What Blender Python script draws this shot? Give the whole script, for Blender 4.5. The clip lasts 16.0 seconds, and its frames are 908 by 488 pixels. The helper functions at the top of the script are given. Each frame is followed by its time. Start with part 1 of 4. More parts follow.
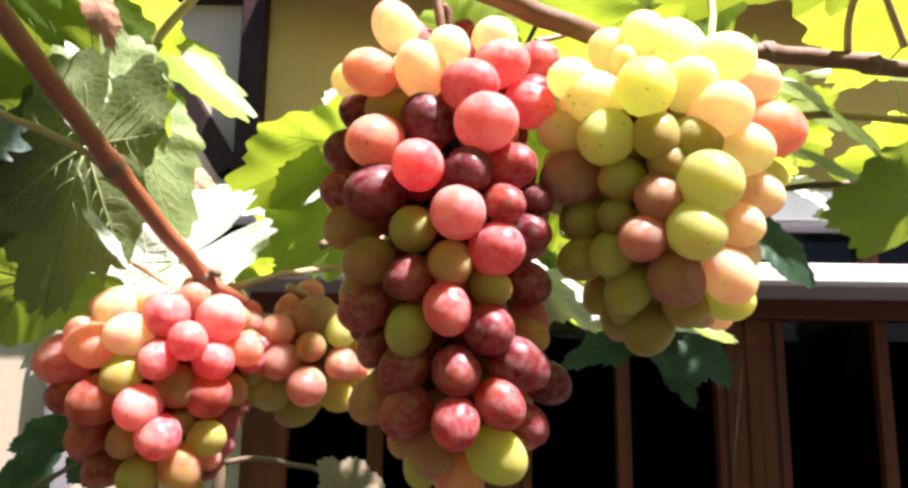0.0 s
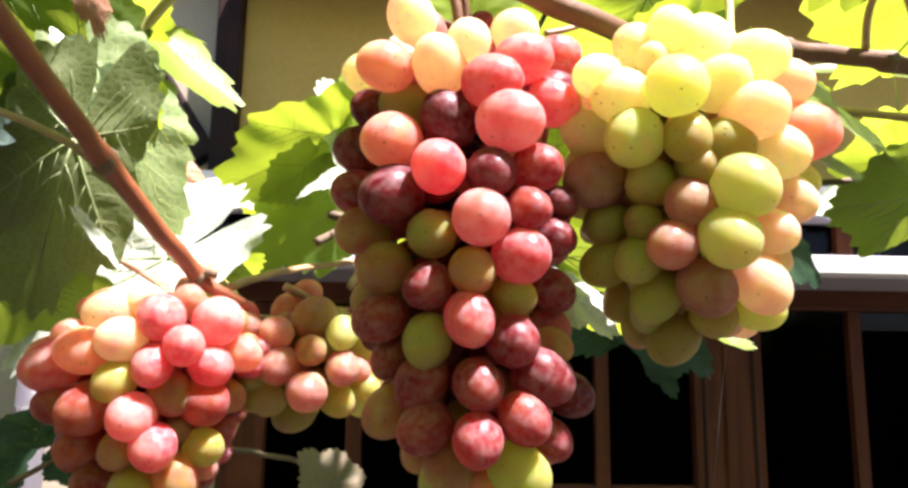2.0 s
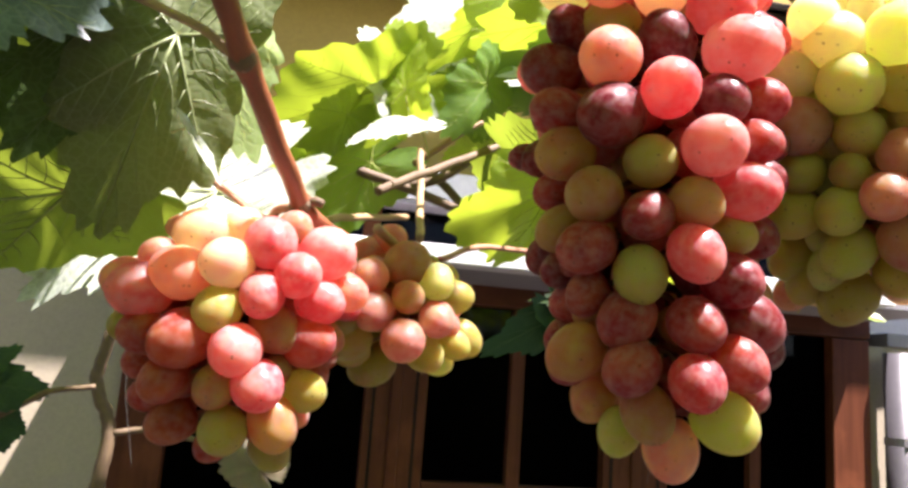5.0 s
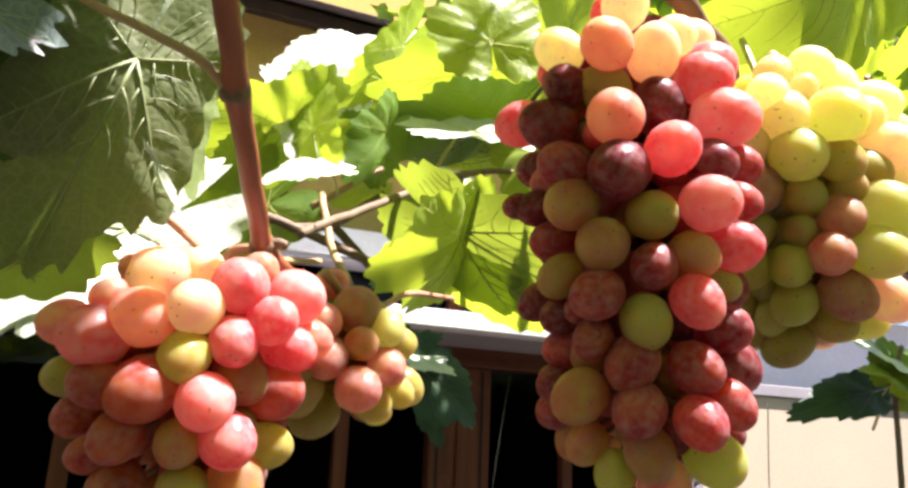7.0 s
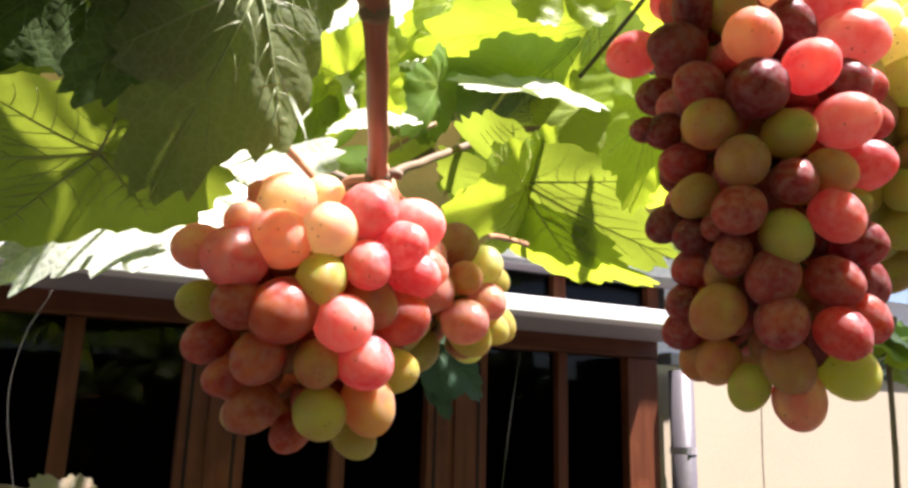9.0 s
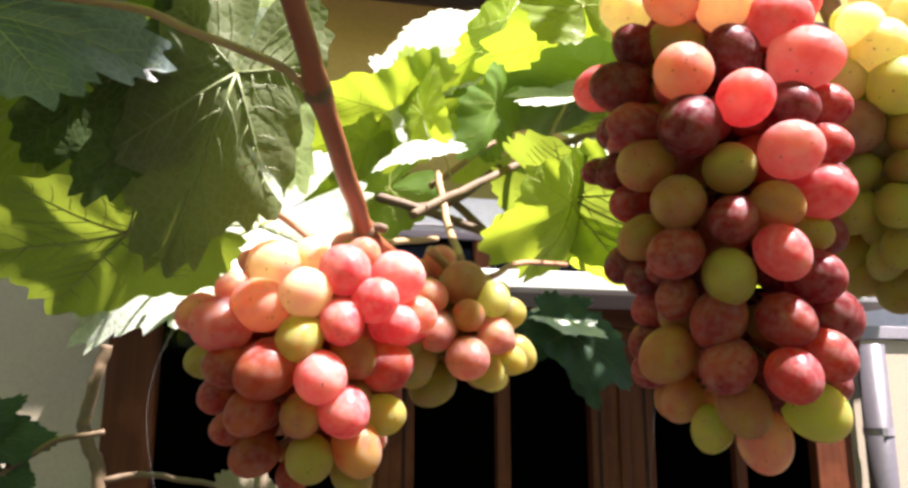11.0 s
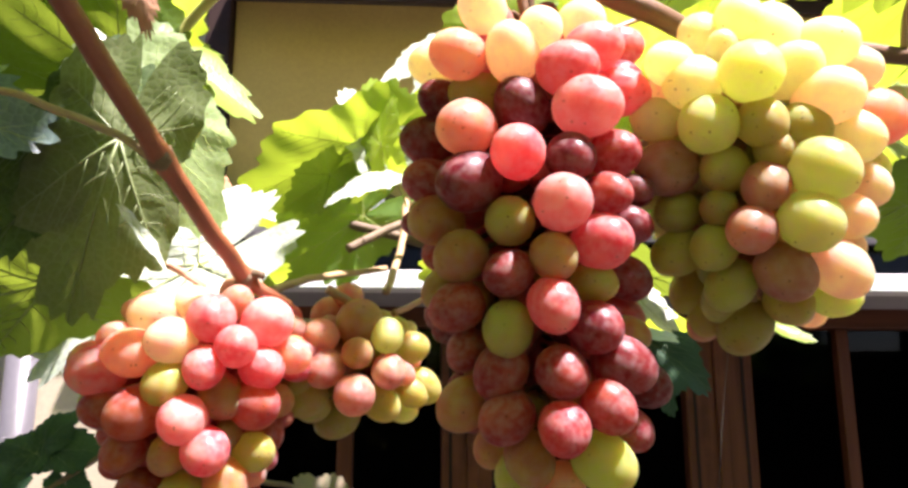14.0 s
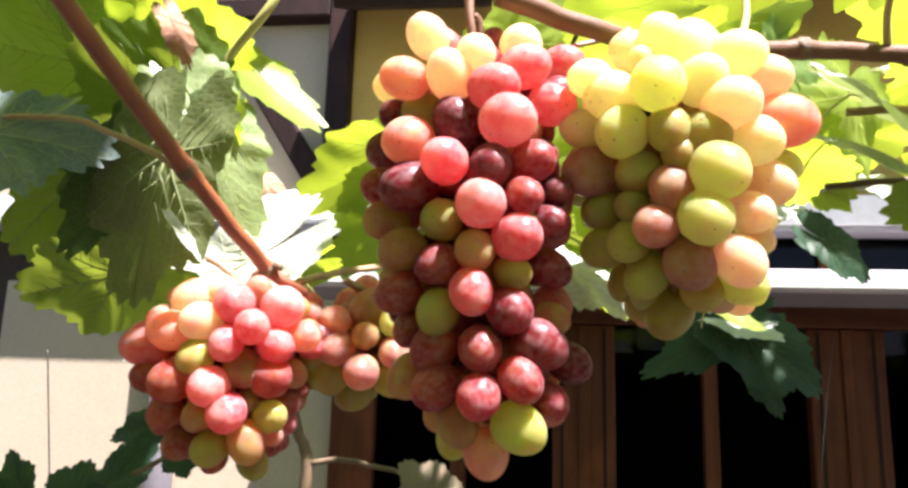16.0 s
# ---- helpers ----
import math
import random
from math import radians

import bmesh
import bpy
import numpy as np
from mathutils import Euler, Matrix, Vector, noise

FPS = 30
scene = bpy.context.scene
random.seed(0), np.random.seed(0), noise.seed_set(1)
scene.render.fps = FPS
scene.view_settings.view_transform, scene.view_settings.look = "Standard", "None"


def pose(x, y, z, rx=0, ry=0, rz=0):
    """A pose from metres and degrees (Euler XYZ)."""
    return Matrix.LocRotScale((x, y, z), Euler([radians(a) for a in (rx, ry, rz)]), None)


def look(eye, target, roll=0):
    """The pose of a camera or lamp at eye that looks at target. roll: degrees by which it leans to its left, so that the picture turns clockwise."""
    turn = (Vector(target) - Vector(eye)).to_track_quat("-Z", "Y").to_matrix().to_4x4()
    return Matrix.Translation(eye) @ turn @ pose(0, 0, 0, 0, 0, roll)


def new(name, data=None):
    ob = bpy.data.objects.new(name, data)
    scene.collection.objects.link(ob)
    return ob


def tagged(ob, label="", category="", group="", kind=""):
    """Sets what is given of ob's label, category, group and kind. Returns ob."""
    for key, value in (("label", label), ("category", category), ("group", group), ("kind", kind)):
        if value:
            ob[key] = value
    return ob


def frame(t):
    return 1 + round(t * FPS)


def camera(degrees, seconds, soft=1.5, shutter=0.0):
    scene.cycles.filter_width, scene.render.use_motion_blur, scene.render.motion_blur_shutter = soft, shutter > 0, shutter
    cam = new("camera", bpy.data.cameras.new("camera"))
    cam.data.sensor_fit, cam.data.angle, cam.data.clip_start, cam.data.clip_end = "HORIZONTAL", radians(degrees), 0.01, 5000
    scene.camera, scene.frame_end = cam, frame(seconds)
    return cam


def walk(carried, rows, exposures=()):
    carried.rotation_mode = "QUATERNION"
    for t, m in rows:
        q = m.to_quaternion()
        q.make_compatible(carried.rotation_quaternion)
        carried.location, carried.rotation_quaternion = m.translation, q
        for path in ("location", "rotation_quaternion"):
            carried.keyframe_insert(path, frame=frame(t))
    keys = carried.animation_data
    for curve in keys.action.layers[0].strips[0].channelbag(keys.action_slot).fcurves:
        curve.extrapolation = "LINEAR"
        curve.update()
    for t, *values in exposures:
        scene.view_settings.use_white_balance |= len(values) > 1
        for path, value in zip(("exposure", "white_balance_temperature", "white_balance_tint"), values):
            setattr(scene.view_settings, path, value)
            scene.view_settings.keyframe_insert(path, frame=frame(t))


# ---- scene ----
# ---------------------------------------------------------------- camera and its walk
cam = camera(61.6, 16.0, soft=3.0)
PATH = [
    (0, 0.0006, -0.0006, 1.6993, -0.16, 10.45, 0.74),
    (0.5, 0.0012, 0.0018, 1.6994, -0.84, 10.98, 0.57),
    (1, -0.0051, 0.0062, 1.7017, -0.84, 9.67, 0.59),
    (1.5, -0.0106, 0.0045, 1.7085, -1.03, 9.66, 0.26),
    (2, -0.0179, 0.0154, 1.7096, -2.05, 9.51, 0.73),
    (2.5, -0.0191, 0.0204, 1.7093, -3.30, 10.40, 1.33),
    (3, -0.0242, 0.0170, 1.7080, -3.65, 11.39, 2.42),
    (3.5, -0.0484, 0.0290, 1.6965, -5.36, 10.29, 2.94),
    (4, -0.0862, 0.0471, 1.6829, -5.42, 10.63, 4.43),
    (4.2, -0.0937, 0.0521, 1.6809, -5.52, 9.93, 4.63),
    (6.3, -0.1890, 0.0686, 1.6781, -22.51, 12.41, 4.09),
    (6.5, -0.1917, 0.0762, 1.6716, -23.70, 14.20, 4.16),
    (7, -0.2069, 0.0826, 1.6743, -24.06, 14.32, 2.35),
    (7.5, -0.2321, 0.0930, 1.6716, -25.58, 13.43, 1.90),
    (8, -0.2520, 0.1077, 1.6588, -26.11, 13.20, 1.62),
    (8.5, -0.2661, 0.1126, 1.6473, -25.34, 12.37, 1.58),
    (9, -0.2627, 0.1126, 1.6461, -25.49, 13.13, 1.60),
    (9.5, -0.2501, 0.1038, 1.6475, -24.13, 12.86, 1.31),
    (10, -0.2407, 0.0883, 1.6510, -21.63, 13.11, 1.77),
    (10.2, -0.2243, 0.0794, 1.6566, -19.65, 13.23, 1.34),
    (12.3, -0.1242, 0.0538, 1.6831, -5.30, 9.29, 0.28),
    (12.5, -0.1049, 0.0538, 1.6804, -4.81, 11.31, 0.55),
    (13, -0.0846, 0.0466, 1.6819, -3.92, 11.10, 1.03),
    (13.5, -0.0699, 0.0336, 1.6859, -3.95, 11.97, 0.79),
    (14, -0.0562, 0.0244, 1.6948, -3.49, 11.50, -0.10),
    (14.5, -0.0403, 0.0168, 1.6894, -2.49, 11.37, -0.22),
    (15, -0.0396, 0.0031, 1.6889, 1.67, 10.64, 0.59),
    (15.5, 0.0082, -0.0125, 1.6862, 4.33, 10.97, 1.72),
    (16, 0.0296, -0.0260, 1.6845, 6.59, 11.16, 1.66),
]
EXPOSURES = [(0.0, 2.42, 6200, 27), (3.0, 2.45, 6200, 27), (9.0, 2.46, 6350, 26), (16.0, 2.52, 6150, 28)]
walk(cam, [(t, pose(x, y, z, 90 + pitch, 0, yaw) @ pose(0, 0, 0, 0, 0, roll)) for t, x, y, z, yaw, pitch, roll in PATH], EXPOSURES)

# ---------------------------------------------------------------- sky and sun
SUN_FROM = Vector((0.34, -0.24, 0.91)).normalized()
world = bpy.data.worlds.new("daylight")
scene.world = world
world.use_nodes = True
sky = world.node_tree.nodes.new("ShaderNodeTexSky")
sky.sky_type, sky.sun_disc = "NISHITA", False
sky.sun_elevation = math.asin(SUN_FROM.z)
sky.sun_rotation = math.atan2(SUN_FROM.x, SUN_FROM.y)
backing = world.node_tree.nodes["Background"]
backing.inputs["Strength"].default_value = 0.035
world.node_tree.links.new(sky.outputs[0], backing.inputs["Color"])
sun = new("sun", bpy.data.lights.new("sun", "SUN"))
sun.data.energy, sun.data.angle, sun.data.color = 4.6, radians(0.7), (1.0, 0.94, 0.86)
sun.matrix_world = look(SUN_FROM * 10, (0, 0, 0))

# ---------------------------------------------------------------- materials
def material(name):
    m = bpy.data.materials.new(name)
    m.use_nodes = True
    nt = m.node_tree
    bsdf = nt.nodes["Principled BSDF"]
    return m, nt, bsdf


def noise_node(nt, scale, detail=4.0, coords="Object", rough=0.55):
    tc = nt.nodes.new("ShaderNodeTexCoord")
    n = nt.nodes.new("ShaderNodeTexNoise")
    n.inputs["Scale"].default_value, n.inputs["Detail"].default_value, n.inputs["Roughness"].default_value = scale, detail, rough
    nt.links.new(tc.outputs[coords], n.inputs["Vector"])
    return n


def ramp(nt, source, stops):
    r = nt.nodes.new("ShaderNodeValToRGB")
    while len(r.color_ramp.elements) < len(stops):
        r.color_ramp.elements.new(0.5)
    for e, (p, c) in zip(r.color_ramp.elements, stops):
        e.position, e.color = p, (*c, 1.0) if len(c) == 3 else c
    nt.links.new(source, r.inputs["Fac"])
    return r


def mixed(nt, fac, a, b, mode="MIX"):
    n = nt.nodes.new("ShaderNodeMix")
    n.data_type, n.blend_type = "RGBA", mode
    for socket, v in ((n.inputs[0], fac), (n.inputs[6], a), (n.inputs[7], b)):
        if isinstance(v, bpy.types.NodeSocket):
            nt.links.new(v, socket)
        elif isinstance(v, tuple):
            socket.default_value = (*v, 1.0)
        else:
            socket.default_value = v
    return n.outputs[2]


def bumped(nt, bsdf, height, strength, distance):
    b = nt.nodes.new("ShaderNodeBump")
    b.inputs["Strength"].default_value, b.inputs["Distance"].default_value = strength, distance
    nt.links.new(height, b.inputs["Height"])
    nt.links.new(b.outputs[0], bsdf.inputs["Normal"])


def surface(name, base, other, scale, rough=0.6, bump=0.15, distance=0.002, metal=0.0, coarse=None, spec=0.5):
    """A mottled surface: two colours at a coarse and a fine scale, with relief."""
    m, nt, bsdf = material(name)
    big, fine = noise_node(nt, coarse or scale / 9, 5), noise_node(nt, scale, 6)
    c1 = ramp(nt, big.outputs["Fac"], [(0.32, base), (0.72, other)])
    shade = tuple(v * 0.78 for v in base)
    c2 = ramp(nt, fine.outputs["Fac"], [(0.35, shade), (0.65, base)])
    nt.links.new(mixed(nt, 0.4, c1.outputs[0], c2.outputs[0]), bsdf.inputs["Base Color"])
    r = ramp(nt, fine.outputs["Fac"], [(0.3, (rough * 0.85,) * 3), (0.7, (min(1, rough * 1.15),) * 3)])
    nt.links.new(r.outputs[0], bsdf.inputs["Roughness"])
    bsdf.inputs["Metallic"].default_value = metal
    bsdf.inputs["Specular IOR Level"].default_value = spec
    bumped(nt, bsdf, fine.outputs["Fac"], bump, distance)
    return m


def wood(name, dark, light, axis_scale, rough=0.5):
    """Painted or oiled timber with grain along one axis."""
    m, nt, bsdf = material(name)
    tc = nt.nodes.new("ShaderNodeTexCoord")
    mp = nt.nodes.new("ShaderNodeMapping")
    mp.inputs["Scale"].default_value = axis_scale
    n = nt.nodes.new("ShaderNodeTexNoise")
    n.inputs["Scale"].default_value, n.inputs["Detail"].default_value = 1.0, 8
    nt.links.new(tc.outputs["Object"], mp.inputs["Vector"])
    nt.links.new(mp.outputs[0], n.inputs["Vector"])
    wear = noise_node(nt, 3.0, 5)
    c = ramp(nt, n.outputs["Fac"], [(0.3, dark), (0.7, light)])
    worn = ramp(nt, wear.outputs["Fac"], [(0.55, (0, 0, 0)), (0.75, (1, 1, 1))])
    nt.links.new(mixed(nt, worn.outputs[0], c.outputs[0], tuple(min(1, v * 1.5) for v in light)), bsdf.inputs["Base Color"])
    bsdf.inputs["Roughness"].default_value = rough
    bsdf.inputs["Specular IOR Level"].default_value = 0.2
    bumped(nt, bsdf, n.outputs["Fac"], 0.3, 0.002)
    return m


def berry_skin(name, flesh, cheek, cover, bloom=0.10):
    """Waxy grape skin: a ripe cheek spreading over paler flesh, pale bloom and dark specks."""
    m, nt, bsdf = material(name)
    info = nt.nodes.new("ShaderNodeObjectInfo")
    tc = nt.nodes.new("ShaderNodeTexCoord")
    shift = nt.nodes.new("ShaderNodeVectorMath")
    shift.operation = "ADD"
    spread = nt.nodes.new("ShaderNodeMath")
    spread.operation = "MULTIPLY"
    spread.inputs[1].default_value = 37.0
    nt.links.new(info.outputs["Random"], spread.inputs[0])
    nt.links.new(tc.outputs["Object"], shift.inputs[0])
    nt.links.new(spread.outputs[0], shift.inputs[1])

    def n(scale, detail):
        t = nt.nodes.new("ShaderNodeTexNoise")
        t.inputs["Scale"].default_value, t.inputs["Detail"].default_value = scale, detail
        nt.links.new(shift.outputs[0], t.inputs["Vector"])
        return t

    big, mid, fine = n(0.75, 2), n(3.2, 5), n(14, 6)
    c = ramp(nt, big.outputs["Fac"], [(max(0.0, 0.62 - cover * 0.45), flesh), (min(1.0, 0.92 - cover * 0.45), cheek)])
    deep = tuple(v * 0.72 for v in cheek)
    mott = ramp(nt, mid.outputs["Fac"], [(0.45, (0, 0, 0)), (0.8, (0.24,) * 3)])
    c2 = mixed(nt, mott.outputs[0], c.outputs[0], deep)
    vary = nt.nodes.new("ShaderNodeMath")
    vary.operation = "MULTIPLY_ADD"
    vary.inputs[1].default_value, vary.inputs[2].default_value = 0.3, 0.85
    nt.links.new(info.outputs["Random"], vary.inputs[0])
    hue = nt.nodes.new("ShaderNodeHueSaturation")
    nt.links.new(vary.outputs[0], hue.inputs["Value"])
    nt.links.new(c2, hue.inputs["Color"])
    wax = ramp(nt, mid.outputs["Fac"], [(0.42, (0, 0, 0)), (0.76, (bloom * 0.45,) * 3)])
    c3 = mixed(nt, wax.outputs[0], hue.outputs[0], (0.88, 0.74, 0.72))
    cell = nt.nodes.new("ShaderNodeTexVoronoi")
    cell.inputs["Scale"].default_value = 3.2
    nt.links.new(shift.outputs[0], cell.inputs["Vector"])
    dots = ramp(nt, cell.outputs["Distance"], [(0.08, (0.85,) * 3), (0.16, (0, 0, 0))])
    few = ramp(nt, cell.outputs["Color"], [(0.52, (0, 0, 0)), (0.58, (1, 1, 1))])
    c4 = mixed(nt, mixed(nt, 1.0, dots.outputs[0], few.outputs[0], "MULTIPLY"), c3, (0.10, 0.05, 0.02))
    nt.links.new(c4, bsdf.inputs["Base Color"])
    rg = ramp(nt, mid.outputs["Fac"], [(0.3, (0.24,) * 3), (0.75, (0.54,) * 3)])
    nt.links.new(rg.outputs[0], bsdf.inputs["Roughness"])
    bsdf.inputs["Subsurface Weight"].default_value = 1.0
    bsdf.inputs["Subsurface Radius"].default_value = (1.0, 0.62, 0.50)
    bsdf.inputs["Subsurface Scale"].default_value = 0.017
    bsdf.inputs["Specular IOR Level"].default_value = 0.4
    bsdf.inputs["Sheen Weight"].default_value, bsdf.inputs["Sheen Roughness"].default_value = 0.06, 0.45
    bsdf.inputs["Sheen Tint"].default_value = (1.0, 0.84, 0.88, 1)
    bumped(nt, bsdf, fine.outputs["Fac"], 0.06, 0.0006)
    tr = nt.nodes.new("ShaderNodeBsdfTranslucent")
    nt.links.new(c4, tr.inputs["Color"])
    mix = nt.nodes.new("ShaderNodeMixShader")
    mix.inputs[0].default_value = 0.55
    nt.links.new(bsdf.outputs[0], mix.inputs[1])
    nt.links.new(tr.outputs[0], mix.inputs[2])
    film = nt.nodes.new("ShaderNodeBsdfDiffuse")
    film.inputs["Color"].default_value = (0.90, 0.70, 0.70, 1)
    dust = ramp(nt, mid.outputs["Fac"], [(0.40, (0.0,) * 3), (0.75, (0.02 + bloom * 0.36,) * 3)])
    powder = nt.nodes.new("ShaderNodeMixShader")
    nt.links.new(dust.outputs[0], powder.inputs[0])
    nt.links.new(mix.outputs[0], powder.inputs[1])
    nt.links.new(film.outputs[0], powder.inputs[2])
    nt.links.new(powder.outputs[0], nt.nodes["Material Output"].inputs["Surface"])
    return m


def leaf_skin(name, base, second, glow, through_light, rough=0.42, spec=0.5):
    """A vine leaf blade: blotchy green, net of fine veins in relief, light shining through."""
    m, nt, bsdf = material(name)
    big, fine = noise_node(nt, 28, 4), noise_node(nt, 260, 5)
    net = nt.nodes.new("ShaderNodeTexVoronoi")
    net.feature = "DISTANCE_TO_EDGE"
    net.inputs["Scale"].default_value = 190
    tc = nt.nodes.new("ShaderNodeTexCoord")
    nt.links.new(tc.outputs["Object"], net.inputs["Vector"])
    c = ramp(nt, big.outputs["Fac"], [(0.3, base), (0.7, second)])
    lines = ramp(nt, net.outputs["Distance"], [(0.0, (0.5,) * 3), (0.12, (0, 0, 0))])
    c2 = mixed(nt, lines.outputs[0], c.outputs[0], tuple(min(1, v * 1.5 + 0.02) for v in second))
    spots = ramp(nt, noise_node(nt, 75, 3).outputs["Fac"], [(0.70, (0, 0, 0)), (0.76, (0.6,) * 3)])
    c3 = mixed(nt, spots.outputs[0], c2, (0.13, 0.08, 0.02))
    nt.links.new(c3, bsdf.inputs["Base Color"])
    bsdf.inputs["Roughness"].default_value = rough
    bsdf.inputs["Specular IOR Level"].default_value = spec
    bumped(nt, bsdf, net.outputs["Distance"], 0.32, 0.0014)
    tr = nt.nodes.new("ShaderNodeBsdfTranslucent")
    g = ramp(nt, big.outputs["Fac"], [(0.3, glow), (0.75, tuple(v * 0.75 for v in glow))])
    g2 = mixed(nt, lines.outputs[0], g.outputs[0], tuple(v * 0.6 for v in glow))
    g3 = mixed(nt, spots.outputs[0], g2, (0.2, 0.1, 0.02))
    own = nt.nodes.new("ShaderNodeObjectInfo")
    vary = nt.nodes.new("ShaderNodeMapRange")
    vary.inputs["To Min"].default_value, vary.inputs["To Max"].default_value = 0.50, 1.15
    nt.links.new(own.outputs["Random"], vary.inputs["Value"])
    hue = nt.nodes.new("ShaderNodeHueSaturation")
    nt.links.new(vary.outputs[0], hue.inputs["Value"])
    nt.links.new(g3, hue.inputs["Color"])
    nt.links.new(hue.outputs[0], tr.inputs["Color"])
    mix = nt.nodes.new("ShaderNodeMixShader")
    mix.inputs[0].default_value = through_light
    nt.links.new(bsdf.outputs[0], mix.inputs[1])
    nt.links.new(tr.outputs[0], mix.inputs[2])
    nt.links.new(mix.outputs[0], nt.nodes["Material Output"].inputs["Surface"])
    return m


peach = berry_skin("peach_skin", (0.93, 0.77, 0.44), (0.88, 0.53, 0.41), 0.48, 0.18)
blush = berry_skin("blush_skin", (0.86, 0.56, 0.29), (0.74, 0.28, 0.21), 0.70, 0.26)
rose = berry_skin("rose_skin", (0.82, 0.35, 0.29), (0.68, 0.125, 0.14), 0.74, 0.36)
coral = berry_skin("coral_skin", (0.86, 0.46, 0.38), (0.77, 0.23, 0.22), 0.72, 0.40)
russet = berry_skin("russet_skin", (0.62, 0.19, 0.080), (0.44, 0.058, 0.050), 0.68, 0.20)
crimson = berry_skin("crimson_skin", (0.54, 0.12, 0.080), (0.36, 0.036, 0.048), 0.72, 0.26)
wine = berry_skin("wine_skin", (0.36, 0.050, 0.050), (0.20, 0.017, 0.030), 0.68, 0.20)
dusk = berry_skin("dusk_skin", (0.60, 0.43, 0.12), (0.56, 0.21, 0.115), 0.56, 0.16)
mauve = berry_skin("mauve_skin", (0.66, 0.42, 0.21), (0.58, 0.23, 0.185), 0.66, 0.26)
olive = berry_skin("olive_skin", (0.54, 0.50, 0.11), (0.56, 0.35, 0.12), 0.32, 0.14)
green = berry_skin("green_skin", (0.56, 0.60, 0.12), (0.62, 0.50, 0.14), 0.3, 0.14)
lime = berry_skin("lime_skin", (0.68, 0.72, 0.21), (0.72, 0.59, 0.26), 0.25, 0.16)
butter = berry_skin("butter_skin", (0.88, 0.84, 0.42), (0.87, 0.68, 0.42), 0.3, 0.16)

under = leaf_skin("leaf_underside", (0.075, 0.105, 0.035), (0.135, 0.165, 0.070), (0.34, 0.42, 0.06), 0.24, 0.46, 0.45)
# underside copies with the shade over those leaves mixed into their colours
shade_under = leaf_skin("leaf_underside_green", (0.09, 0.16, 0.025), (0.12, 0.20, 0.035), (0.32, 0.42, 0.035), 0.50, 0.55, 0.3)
dark_under = leaf_skin("leaf_underside_shade_tone", (0.035, 0.065, 0.015), (0.05, 0.085, 0.02), (0.10, 0.16, 0.02), 0.12, 0.6, 0.25)
yellow = leaf_skin("leaf_thin_young", (0.20, 0.32, 0.04), (0.26, 0.36, 0.05), (0.60, 0.76, 0.045), 0.6, 0.40, 0.6)
leaf_green = leaf_skin("leaf_mature", (0.08, 0.17, 0.03), (0.11, 0.21, 0.04), (0.45, 0.62, 0.03), 0.5, 0.45, 0.4)
# smooth blade, its base colour also lightened for the sun's glare
glossy = leaf_skin("leaf_glossy", (0.20, 0.28, 0.11), (0.26, 0.34, 0.15), (0.42, 0.6, 0.08), 0.35, 0.30, 0.8)
# pale base colour carries the white sun glare on leaf tops
silver = leaf_skin("leaf_glare_tone", (0.40, 0.46, 0.37), (0.50, 0.55, 0.46), (0.45, 0.58, 0.15), 0.15, 0.38, 1.0)
# shaded leaf top: bluish sky tint and shade are in the colour
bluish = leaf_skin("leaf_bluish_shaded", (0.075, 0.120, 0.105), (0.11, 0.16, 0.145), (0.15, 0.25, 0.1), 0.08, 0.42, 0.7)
# green leaf darkened in its base colour to stand for shade
shade = leaf_skin("leaf_green_shade_tone", (0.018, 0.050, 0.024), (0.028, 0.068, 0.034), (0.04, 0.12, 0.03), 0.3, 0.5, 0.3)
faded = leaf_skin("leaf_faded", (0.14, 0.15, 0.085), (0.22, 0.15, 0.10), (0.25, 0.25, 0.08), 0.25, 0.5, 0.3)
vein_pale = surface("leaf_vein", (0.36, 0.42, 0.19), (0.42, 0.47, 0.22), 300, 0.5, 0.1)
# darker vein copy with shade in its colour, for the dimmer leaves
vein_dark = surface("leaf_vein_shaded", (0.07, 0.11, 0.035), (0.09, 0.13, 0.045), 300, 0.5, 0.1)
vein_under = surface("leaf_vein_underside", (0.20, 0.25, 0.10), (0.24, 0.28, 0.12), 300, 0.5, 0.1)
cane_bark = surface("cane_bark", (0.25, 0.078, 0.032), (0.15, 0.044, 0.018), 700, 0.42, 0.35, 0.0008, coarse=55)
old_bark = surface("old_bark", (0.15, 0.10, 0.05), (0.09, 0.06, 0.035), 500, 0.7, 0.5, 0.001, coarse=60)
tan_bark = surface("tan_bark", (0.38, 0.26, 0.13), (0.30, 0.18, 0.085), 500, 0.55, 0.4, 0.001, coarse=60)
brown_bark = surface("brown_bark", (0.15, 0.078, 0.036), (0.10, 0.050, 0.024), 500, 0.6, 0.4, 0.001, coarse=60, spec=0.25)
green_stalk = surface("green_stalk", (0.42, 0.44, 0.12), (0.5, 0.42, 0.16), 400, 0.5, 0.2, 0.0006, coarse=40)
pink_stalk = surface("pink_stalk", (0.36, 0.17, 0.10), (0.32, 0.20, 0.10), 400, 0.5, 0.2, 0.0006, coarse=40)
dead_leaf = surface("dried_leaf", (0.34, 0.16, 0.085), (0.5, 0.33, 0.2), 160, 0.8, 0.4, 0.002, coarse=30)

